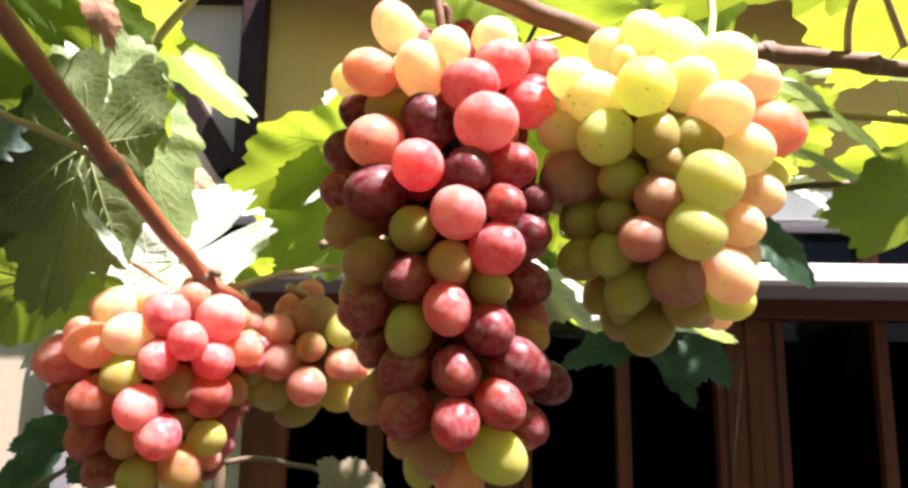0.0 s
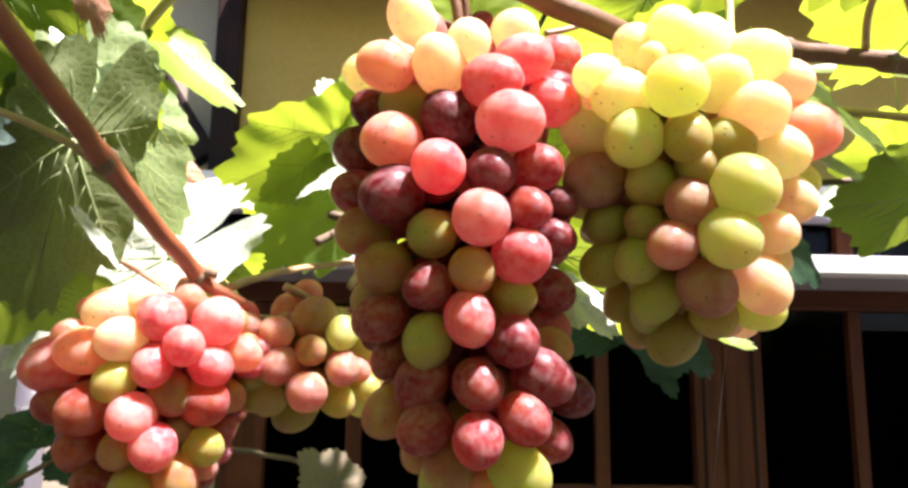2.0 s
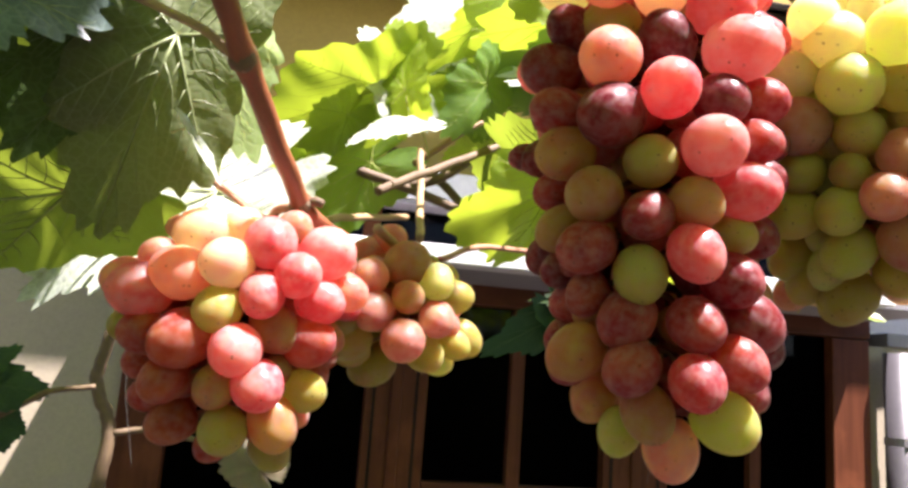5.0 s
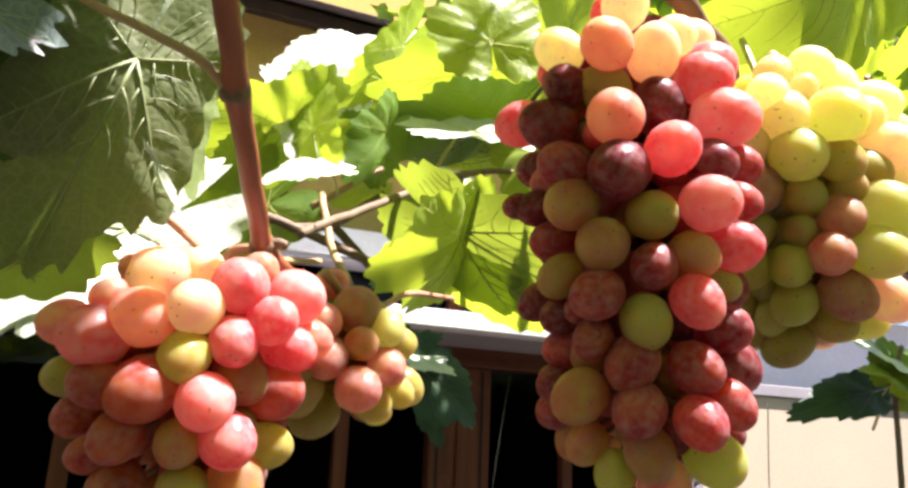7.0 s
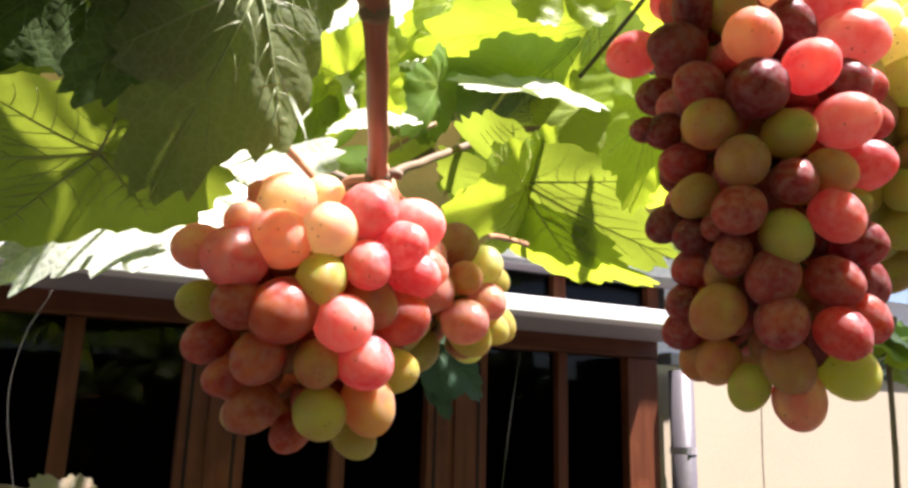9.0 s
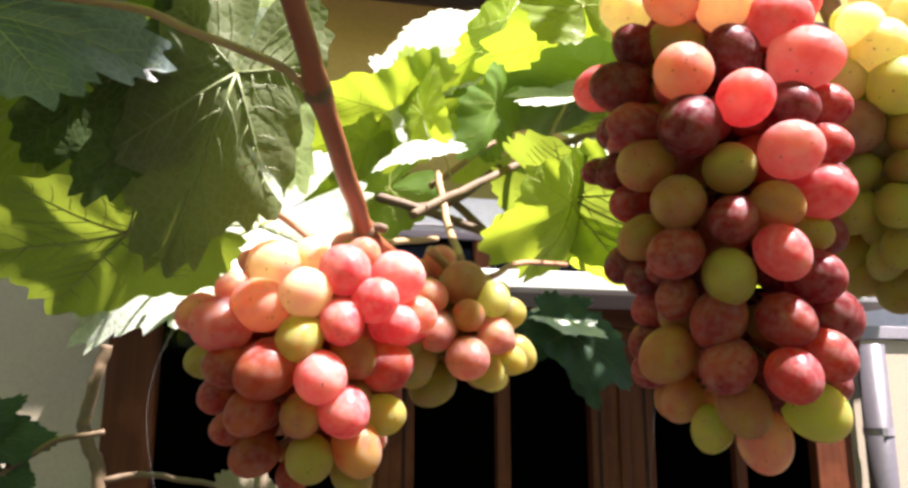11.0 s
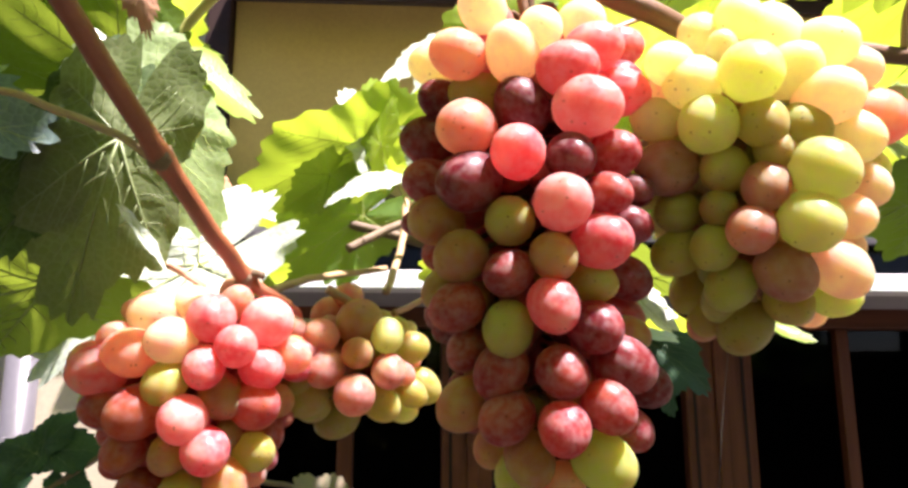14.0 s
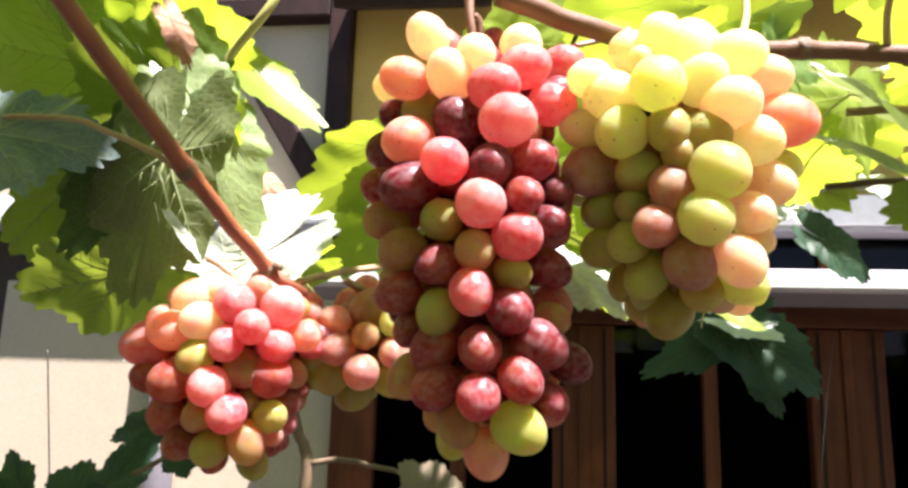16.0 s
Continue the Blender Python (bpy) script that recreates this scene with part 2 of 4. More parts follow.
cream = surface("cream_plaster", (0.47, 0.415, 0.30), (0.42, 0.37, 0.265), 60, 0.85, 0.25, 0.003, coarse=1.6, spec=0.2)
ochre = surface("ochre_plaster", (0.56, 0.40, 0.11), (0.50, 0.35, 0.09), 60, 0.85, 0.25, 0.003, coarse=1.3, spec=0.2)
vein_thin = leaf_skin("leaf_vein_lit", (0.42, 0.52, 0.14), (0.48, 0.58, 0.18), (0.95, 1.0, 0.40), 0.65)
clear = vein_thin.node_tree.nodes.new("ShaderNodeBsdfTransparent")
sap = vein_thin.node_tree.nodes.new("ShaderNodeMixShader")
sap.inputs[0].default_value = 0.6
vein_thin.node_tree.links.new(vein_thin.node_tree.nodes["Mix Shader"].outputs[0], sap.inputs[1])
vein_thin.node_tree.links.new(clear.outputs[0], sap.inputs[2])
vein_thin.node_tree.links.new(sap.outputs[0], vein_thin.node_tree.nodes["Material Output"].inputs["Surface"])
white_paint = surface("white_gutter_paint", (0.80, 0.80, 0.80), (0.74, 0.74, 0.75), 40, 0.4, 0.1, 0.001, coarse=3)
pipe_plastic = surface("pipe_plastic", (0.105, 0.10, 0.108), (0.085, 0.08, 0.088), 50, 0.38, 0.05)
grey_metal = surface("grey_flashing", (0.30, 0.29, 0.30), (0.24, 0.23, 0.24), 40, 0.55, 0.15, 0.001, coarse=3)
red_wood = wood("reddish_brown_timber", (0.078, 0.023, 0.009), (0.130, 0.041, 0.017), (34, 34, 1.6))
red_wood_h = wood("reddish_brown_rail", (0.072, 0.024, 0.010), (0.118, 0.040, 0.018), (1.6, 34, 34))
dark_wood = wood("dark_beam_timber", (0.012, 0.006, 0.004), (0.024, 0.011, 0.007), (30, 30, 2), 0.6)
roof_tile = surface("dark_roof_tile", (0.06, 0.045, 0.04), (0.10, 0.07, 0.06), 40, 0.8, 0.3, 0.004, coarse=2)
# near black, so the unlit room's shade is in the colour
room_dark = surface("room_shade_black", (0.02, 0.018, 0.016), (0.014, 0.012, 0.011), 12, 0.9, 0.1)
concrete = surface("yard_concrete", (0.085, 0.075, 0.065), (0.060, 0.055, 0.048), 30, 0.9, 0.35, 0.004, coarse=1.2)
soil = surface("garden_soil", (0.060, 0.045, 0.030), (0.040, 0.032, 0.022), 25, 0.95, 0.5, 0.02, coarse=0.9)
wire_steel = surface("dark_wire", (0.05, 0.05, 0.045), (0.09, 0.08, 0.06), 200, 0.5, 0.2, 0.0005, metal=0.6)
thread = surface("pale_thread", (0.11, 0.11, 0.10), (0.09, 0.09, 0.08), 300, 0.7, 0.1)
glass, gnt, gb = material("window_glass")
gb.inputs["Transmission Weight"].default_value, gb.inputs["Roughness"].default_value, gb.inputs["IOR"].default_value = 1.0, 0.02, 1.22
# dark tint in the glass deepens the shade of the room
gb.inputs["Base Color"].default_value = (0.04, 0.04, 0.045, 1)

# ---------------------------------------------------------------- mesh helpers
def link_mesh(name, bm, mat, parent=None, smooth=False):
    me = bpy.data.meshes.new(name)
    bm.to_mesh(me)
    bm.free()
    if smooth:
        me.polygons.foreach_set("use_smooth", [True] * len(me.polygons))
    me.materials.append(mat)
    ob = new(name, me)
    ob.parent = parent
    return ob


def part(name, bm, mat, parent, label="", smooth=False):
    ob = link_mesh(name, bm, mat, parent, smooth)
    return tagged(ob, label)


def box_bm(x0, x1, y0, y1, z0, z1, bevel=0.004):
    bm = bmesh.new()
    bmesh.ops.create_cube(bm, size=1.0)
    for v in bm.verts:
        v.co = Vector((x0 if v.co.x < 0 else x1, y0 if v.co.y < 0 else y1, z0 if v.co.z < 0 else z1))
    if bevel:
        bmesh.ops.bevel(bm, geom=bm.edges[:], offset=bevel, segments=2, affect="EDGES", profile=0.6)
    return bm


def tube_bm(points, radii, sides=10, bm=None, knots=()):
    """A tapered, rounded tube along points."""
    bm = bm or bmesh.new()
    pts = [Vector(p) for p in points]
    rings = []
    side = None
    for i, p in enumerate(pts):
        d = (pts[min(i + 1, len(pts) - 1)] - pts[max(i - 1, 0)]).normalized()
        if side is None:
            side = d.orthogonal().normalized()
        side = (side - d * side.dot(d)).normalized()
        other = d.cross(side)
        r = radii[i] if isinstance(radii, (list, tuple)) else radii
        rings.append([bm.verts.new(p + (side * math.cos(a) + other * math.sin(a)) * r) for a in (2 * math.pi * k / sides for k in range(sides))])
    for a, b in zip(rings, rings[1:]):
        for k in range(sides):
            bm.faces.new((a[k], a[(k + 1) % sides], b[(k + 1) % sides], b[k]))
    bm.faces.new(rings[0][::-1])
    bm.faces.new(rings[-1])
    return bm


def curve_points(points, steps=8):
    """A smooth line through a few points (Catmull-Rom)."""
    p = [Vector(q) for q in points]
    p = [p[0] * 2 - p[1]] + p + [p[-1] * 2 - p[-2]]
    out = []
    for i in range(1, len(p) - 2):
        for k in range(steps):
            t = k / steps
            a, b, c, d = p[i - 1], p[i], p[i + 1], p[i + 2]
            out.append(0.5 * ((2 * b) + (c - a) * t + (2 * a - 5 * b + 4 * c - d) * t * t + (3 * b - a - 3 * c + d) * t ** 3))
    out.append(p[-2])
    return out


def wobble(points, amount, scale):
    return [p + Vector((noise.noise(p * scale), noise.noise(p * scale + Vector((7, 0, 0))), noise.noise(p * scale + Vector((0, 9, 0))))) * amount for p in points]


def taper(a, b, n):
    return [a + (b - a) * i / (n - 1) for i in range(n)]


def empty(name, at):
    e = new(name)
    e.location = at
    e.empty_display_size = 0.02
    return e


# ---------------------------------------------------------------- ground and house
def structure(name, bm, mat, label, category):
    return tagged(link_mesh(name, bm, mat), label, category, kind="structure")


bm = bmesh.new()
bmesh.ops.create_grid(bm, x_segments=60, y_segments=60, size=60)
for v in bm.verts:
    v.co.z = 0.02 * noise.noise(v.co * 0.4) - 0.03
structure("ground", bm, soil, "bare brown garden soil around the house", "ground")
structure("pavement", box_bm(-4.5, 6.0, -2.2, 3.25, -0.06, 0.02, 0.01), concrete, "grey concrete yard in front of the house", "pavement")

FACE = 3.22
# unseen walls added to close the yard, dark for the window reflections
structure("wall_garden", box_bm(-5.0, 6.5, -3.4, -3.2, 0.0, 2.3, 0.01), soil, "plain brown wall added out of view behind the yard", "wall")
structure("wall_garden_east", box_bm(6.5, 6.7, -3.4, 3.2, 0.0, 2.6, 0.01), soil, "plain brown wall added out of view beside the yard", "wall")
structure("wall_garden_west", box_bm(-5.2, -5.0, -3.4, 3.9, 0.0, 2.6, 0.01), soil, "plain brown wall added out of view beside the yard", "wall")
structure("wall_far_west", box_bm(-5.0, -2.43, FACE + 0.4, FACE + 0.6, 0.0, 2.6, 0.01), soil, "dark wall beyond the corner of the house", "wall")
structure("wall_west", box_bm(-2.42, -0.847, FACE, FACE + 0.2, 0.0, 2.145, 0.006), cream, "sunlit cream plaster wall beside the windows", "wall")
structure("wall_east", box_bm(2.372, 6.4, FACE + 0.03, FACE + 0.23, 0.0, 1.965, 0.006), cream, "sunlit cream plaster wall beyond the windows", "wall")
structure("wall_coping", box_bm(2.50, 6.45, FACE + 0.01, FACE + 0.28, 1.967, 2.03, 0.006), grey_metal, "grey coping along the top of the cream wall", "coping")
structure("wall_east_upper", box_bm(2.55, 6.4, FACE + 0.6, FACE + 0.8, 1.6, 2.62, 0.006), white_paint, "bright white wall set back above the coping", "wall")
structure("wall_upper", box_bm(-0.846, 3.0, FACE + 0.02, FACE + 0.22, 2.512, 4.2, 0.006), ochre, "ochre plaster wall under the roof", "wall")
structure("wall_upper_west", box_bm(-3.6, -0.955, FACE + 0.05, FACE + 0.22, 2.512, 4.2, 0.006), cream, "cream plaster panel between dark beams", "wall")
# room shell painted near black in place of real indoor shade
structure("wall_room_back", box_bm(-0.9, 2.5, FACE + 2.4, FACE + 2.5, 0.0, 2.5, 0), room_dark, "back wall of the room behind the glass, dimness painted near black", "wall")
structure("wall_room_side", box_bm(-0.9, -0.85, FACE + 0.21, FACE + 2.4, 0.0, 2.5, 0), room_dark, "side wall of the room behind the glass, dimness painted near black", "wall")
structure("wall_room_other_side", box_bm(2.45, 2.5, FACE + 0.21, FACE + 2.4, 0.0, 2.5, 0), room_dark, "side wall of the room behind the glass, dimness painted near black", "wall")
structure("ceiling", box_bm(-0.9, 2.5, FACE + 0.23, FACE + 2.5, 2.502, 2.55, 0), room_dark, "ceiling of the room behind the glass, dimness painted near black", "ceiling")
structure("floor", box_bm(-0.9, 2.5, FACE + 0.21, FACE + 2.4, 0.021, 0.05, 0), room_dark, "floor of the room behind the glass, dimness painted near black", "floor")

# the timber window front: posts, rails, mullions and panes
window = tagged(empty("window_1", (0.76, FACE, 0.05)), "reddish-brown timber window front with dark glass panes", "window", kind="structure")
window_inverse = Matrix.Translation((-0.76, -FACE, -0.05))


def window_part(name, x0, x1, y0, y1, z0, z1, mat, label="", bevel=0.004):
    bm = box_bm(x0, x1, y0, y1, z0, z1, bevel)
    bm.transform(window_inverse)
    return part(name, bm, mat, window, label)


POSTS = ((-0.845, -0.66), (0.085, 0.337), (1.10, 1.39), (2.178, 2.367))
MULLIONS = ((-0.335, -0.272), (0.688, 0.746), (1.778, 1.832))
for x0, x1 in POSTS:
    window_part("post", x0, x1, FACE - 0.035, FACE + 0.10, 0.03, 1.984, red_wood, bevel=0.008)
    if x1 - x0 > 0.2:
        window_part("cover_strip", (x0 + x1) / 2 - 0.022, (x0 + x1) / 2 + 0.022, FACE - 0.05, FACE - 0.036, 0.03, 1.982, red_wood, bevel=0.005)
        for s in (x0 + 0.03, x1 - 0.05):
            window_part("sash_edge", s, s + 0.012, FACE - 0.039, FACE - 0.036, 0.05, 1.97, dark_wood, bevel=0)
window_part("head_rail", -0.845, 2.367, FACE - 0.045, FACE + 0.10, 1.987, 2.10, red_wood_h, bevel=0.008)
window_part("head_moulding", -0.845, 2.367, FACE - 0.07, FACE + 0.10, 2.103, 2.145, red_wood_h, bevel=0.012)
for (a0, a1), (m0, m1), (b0, b1) in zip(POSTS, MULLIONS, POSTS[1:]):
    window_part("mullion", m0, m1, FACE - 0.02, FACE + 0.06, 0.46, 1.984, red_wood, bevel=0.006)
    window_part("bottom_panel", a1 + 0.002, b0 - 0.002, FACE - 0.01, FACE + 0.05, 0.03, 0.45, red_wood_h, bevel=0.006)
    for p0, p1 in ((a1, m0), (m1, b0)):
        pane = window_part("pane", p0 + 0.002, p1 - 0.002, FACE + 0.02, FACE + 0.026, 0.455, 1.983, glass, bevel=0)
        pane.visible_shadow = False

window_part("sash_rail", 0.339, 0.686, FACE - 0.02, FACE + 0.06, 1.19, 1.262, red_wood_h, bevel=0.006)
window_part("sash_rail", 0.748, 1.098, FACE - 0.02, FACE + 0.06, 1.19, 1.262, red_wood_h, bevel=0.006)

# low transom lights between the two white ledges
for i in range(9):
    x = -2.3 + i * 0.58
    window_part("transom_post", x, x + 0.07, FACE - 0.01, FACE + 0.09, 2.222, 2.36, red_wood, bevel=0.005)
    if i < 8:
        window_part("transom_pane", x + 0.072, x + 0.578, FACE + 0.03, FACE + 0.036, 2.222, 2.36, glass, bevel=0)
# near-black sheet added where there is only shade behind the panes
structure("wall_transom_back", box_bm(-2.4, 2.6, FACE + 0.16, FACE + 0.2, 2.15, 2.50, 0), room_dark, "near-black sheet standing for the shade behind the transom lights", "wall")

gutter = tagged(empty("gutter", (0, 2.6, 2.06)), "white painted metal gutter along the flat awning roof", "gutter", kind="structure")
for name, y0, y1, z0, z1, mat in (("front_lip", 2.60, 2.625, 2.062, 2.128, white_paint), ("tray", 2.626, 2.72, 2.064, 2.082, white_paint), ("roof_sheet", 2.722, FACE, 2.066, 2.10, grey_metal)):
    bm = box_bm(-0.90, 2.02, y0, y1, z0, z1, 0.006) if name != "roof_sheet" else box_bm(-0.89, 2.36, y0, y1 - 0.072, z0, z1, 0.006)
    bm.transform(Matrix.Translation((0, -2.6, -2.06)))
    part(name, bm, mat, gutter)
ledge = tagged(empty("ledge", (0, FACE, 2.4)), "white painted ledge board under the ochre wall", "ledge", kind="structure")
for name, y0, y1, z0, z1, mat in (("board", -0.16, 0.0, 2.385, 2.508, white_paint), ("drip_edge", -0.15, 0.0, 2.362, 2.383, grey_metal)):
    bm = box_bm(-2.45, 2.75, FACE + y0, FACE + y1, z0, z1, 0.006)
    bm.transform(Matrix.Translation((0, -FACE, -2.4)))
    part(name, bm, mat, ledge)


def beam(p, q, width, label, name="timber_beam"):
    a, b = Vector(p), Vector(q)
    d = (b - a)
    bm = box_bm(-width / 2, width / 2, -0.05, 0.05, 0, d.length, 0.008)
    bm.transform(Matrix.Translation(a) @ d.to_track_quat("Z", "Y").to_matrix().to_4x4())
    return tagged(link_mesh(name, bm, dark_wood), label, "beam", kind="structure")


beam((-0.90, FACE + 0.0, 2.511), (-0.90, FACE + 0.0, 4.2), 0.105, "dark upright timber beam on the ochre wall", "beam_upright")
beam((-0.975, FACE + 0.02, 2.60), (-1.50, FACE + 0.02, 3.42), 0.11, "dark diagonal brace across the cream panel", "beam_brace")
beam((-3.6, FACE + 0.01, 3.46), (-0.956, FACE + 0.01, 3.46), 0.11, "dark level timber beam above the cream panel", "beam_level")

# roof: sloping eave with rows of tiles
roof = tagged(empty("roof", (2.5, FACE, 3.52)), "dark tiled roof eave over the ochre wall", "roof", kind="structure")
SLOPE = pose(0, 0, 0, 27, 0, 0)
bm = box_bm(-3.35, 0.6, -0.42, 2.0, -0.06, 0.0, 0.01)
bm.transform(SLOPE)
part("deck", bm, dark_wood, roof)
tile_mesh = None
for row in range(9):
    for k in range(17):
        if tile_mesh is None:
            bm = box_bm(-0.114, 0.114, -0.15, 0.15, 0.0, 0.02, 0.006)
            for v in bm.verts:
                v.co.z += 0.03 * math.cos(v.co.x / 0.114 * 1.57)
            t = part("tile", bm, roof_tile, roof)
            tile_mesh = t.data
        else:
            t = new("tile", tile_mesh)
            t.parent = roof
        t.matrix_basis = SLOPE @ pose(-3.23 + 0.228 * k, -0.34 + 0.26 * row, 0.006, -3, 0, 0)

gable = tagged(empty("gable", (5.8, FACE + 0.25, 2.7)), "dark weatherboarded gable rising above the white wall", "gable", kind="structure")
for k in range(18):
    bm = box_bm(-2.75, 3.2, -0.02, 0.03, 0.2 * k, 0.2 * k + 0.19, 0.005)
    part("board", bm, dark_wood, gable)


def downpipe(x, z1, label):
    e = tagged(empty("downpipe", (x, FACE - 0.07, 0.02)), label, "pipe", group="downpipes")
    part("pipe", tube_bm([(0, 0, 0), (0, 0, z1 - 0.02)], 0.062, 20), pipe_plastic, e, smooth=True)
    for z in (0.6, 1.5):
        part("bracket", tube_bm([(0, 0, z), (0, 0, z + 0.035)], 0.066, 20), grey_metal, e)
    return e


downpipe(-1.565, 2.13, "grey plastic downpipe on the cream wall")
downpipe(2.485, 1.93, "grey plastic downpipe at the end of the windows")

# ---------------------------------------------------------------- vine leaves
LOBES = ((0, 1.0), (14, 0.95), (31, 0.80), (46, 0.87), (57, 0.92), (70, 0.84), (88, 0.71), (103, 0.76), (116, 0.78), (138, 0.66), (160, 0.58), (172, 0.36), (181, 0.12))


def lobe(angle):
    """Reach of the blade at an angle from its midrib: five shallow lobes and a sinus at the stalk."""
    a = abs(angle)
    for (a0, r0), (a1, r1) in zip(LOBES, LOBES[1:]):
        if a <= a1:
            q = (a - a0) / (a1 - a0)
            return r0 + (r1 - r0) * q * q * (3 - 2 * q)
    return 0.12


leaf_count = [0]


def vine_leaf(base, tip, face, width, skin, droop=0.05, label="", ragged=1.0):
    """A lobed vine leaf from the stalk's end to the tip of the middle lobe, its shown side towards face."""
    leaf_count[0] += 1
    seed = leaf_count[0] * 3.7
    base, tip = Vector(base), Vector(tip)
    along = tip - base
    size = along.length
    along.normalize()
    up = Vector(face)
    up = (up - along * up.dot(along)).normalized()
    across = up.cross(along)
    frame_m = Matrix((across, along, up)).transposed().to_4x4()

    def at(u, v):
        r2 = u * u + v * v
        z = -droop * 1.6 * r2 + 0.10 * abs(u) * (1 - 0.6 * abs(u)) + 0.045 * math.sin(4.3 * v + seed) * math.cos(3.7 * u + seed)
        ang = math.atan2(u, v)
        z += 0.03 * math.sqrt(r2) * math.cos(ang * 7 + seed) + 0.04 * noise.noise(Vector((u * 2.2, v * 2.2, seed)))
        z += 0.010 * math.cos(26 * (v - 0.55 * abs(u)) + seed) * min(1.0, 2.5 * abs(u)) * (1 - 0.5 * r2)
        return Vector((u * size, v * size, z * size))

    bm = bmesh.new()
    count, rings = 169, 14
    grid = []
    for k in range(count):
        deg = -176 + 352 * k / (count - 1)
        reach = lobe(deg)
        tooth = abs((k % 6) - 2) / 4.0
        reach *= 1 + ragged * (0.05 - (0.125 if (k // 6) % 2 else 0.08) * tooth) + 0.05 * noise.noise(Vector((deg * 0.05, seed, 0))) + 0.16 * noise.noise(Vector((deg * 0.017, seed * 1.3, 5.0)))
        a = radians(deg)
        grid.append([bm.verts.new(at(math.sin(a) * reach * width * q, math.cos(a) * reach * q)) for q in (((i + 1) / rings) ** 0.9 for i in range(rings))])
    centre = bm.verts.new(at(0, 0))
    for a, b in zip(grid, grid[1:]):
        bm.faces.new((centre, b[0], a[0]))
        for i in range(rings - 1):
            bm.faces.new((a[i], b[i], b[i + 1], a[i + 1]))
    thing = tagged(empty("vine_leaf", base), label or LEAF_LABEL[skin.name], "leaf", group="vine leaves")
    thing.matrix_basis = Matrix.Translation(base) @ frame_m
    part("blade", bm, skin, thing, smooth=True)

    # palmate veins and their side branches, standing a little proud
    lift = Vector((0, 0, size * 0.007))
    thick = size * (0.0085 if skin in (under, shade_under, dark_under) else 0.005)
    for deg, reach in ((0, 0.97), (54, 0.84), (-54, 0.84), (106, 0.66), (-106, 0.66)):
        a = radians(deg)
        bm = bmesh.new()
        main = [(math.sin(a) * q * reach * width, math.cos(a) * q * reach) for q in (0.0, 0.15, 0.3, 0.45, 0.6, 0.75, 0.9, 1.0)]
        tube_bm([at(u, v) + lift for u, v in main], taper(thick, thick * 0.25, 8), 5, bm)
        for i, q in enumerate((0.16, 0.34, 0.53, 0.72, 0.87)):
            for s in (-1, 1):
                go = q + 0.05 * s * math.sin(seed + i)
                long = (1 - go) * 0.55 * reach + 0.06
                side, u, v = [], math.sin(a) * go * reach, math.cos(a) * go * reach
                for k in range(6):
                    side.append((u * width, v))
                    b = a + s * radians(56 - 6.5 * k + 5 * math.sin(seed * 2 + i + k))
                    u, v = u + math.sin(b) * long / 5, v + math.cos(b) * long / 5
                tube_bm([at(u, v) + lift for u, v in side], taper(thick * 0.42, thick * 0.15, 6), 4, bm)
        part("vein", bm, VEIN[skin.name], thing, smooth=True)
    # stalk
    bm = tube_bm([at(0, 0), Vector((size * 0.03, -size * 0.10, -size * 0.06)), Vector((size * 0.07, -size * 0.16, -size * 0.24)), Vector((size * 0.12, -size * 0.18, -size * 0.45))], taper(size * 0.011, size * 0.014, 4), 8)
    part("stalk", bm, green_stalk, thing, smooth=True)
    return thing


LEAF_LABEL = {
    "leaf_underside": "large olive vine leaf showing its veined underside", "leaf_underside_green": "green vine leaf seen from below, toned for shade",
    "leaf_underside_shade_tone": "vine leaf seen from below, shade put into its dark colour", "leaf_thin_young": "thin yellow-green vine leaf with sunlight shining through",
    "leaf_mature": "mature green vine leaf with toothed edge", "leaf_glossy": "glossy green vine leaf, sun glare lightened into its colour",
    "leaf_glare_tone": "bluish-green vine leaf top, sun glare painted in pale", "leaf_green_shade_tone": "green vine leaf, shade painted in as a deep green",
    "dried_leaf": "curled dry brown scrap of vine leaf", "leaf_faded": "small faded vine leaf tinged with pink", "leaf_bluish_shaded": "vine leaf top with pale veins, bluish shade in its colour"}
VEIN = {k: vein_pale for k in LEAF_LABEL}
VEIN.update({"dried_leaf": old_bark, "leaf_thin_young": vein_thin, "leaf_mature": vein_thin, "leaf_glossy": vein_thin, "leaf_underside_shade_tone": vein_dark, "leaf_underside": vein_under, "leaf_underside_green": vein_under, "leaf_green_shade_tone": vein_dark, "leaf_glare_tone": vein_pale, "leaf_faded": vein_dark, "leaf_bluish_shaded": vein_pale})

# ---------------------------------------------------------------- bunches of grapes
def berry_mesh():
    """An oval berry of unit radius, long axis along +z, with a stalk dimple and a scar at the tip."""
    bm = bmesh.new()
    bmesh.ops.create_uvsphere(bm, u_segments=28, v_segments=18, radius=1.0)
    for v in bm.verts:
        v.co.x *= 0.97
        v.co.y *= 0.97
        v.co.z *= 1.17
        v.co.z += 0.05 * (1 - v.co.x ** 2 - v.co.y ** 2)
        if v.co.z < -0.9:
            v.co.z += 0.10 * (1 - (v.co.x ** 2 + v.co.y ** 2) / 0.3)
        v.co += v.co.normalized() * 0.012 * noise.noise(v.co * 1.7)
    return bm


def scar_mesh():
    bm = bmesh.new()
    bmesh.ops.create_uvsphere(bm, u_segments=8, v_segments=5, radius=0.032)
    for v in bm.verts:
        v.co.z = v.co.z * 0.4 + 1.22
    return bm


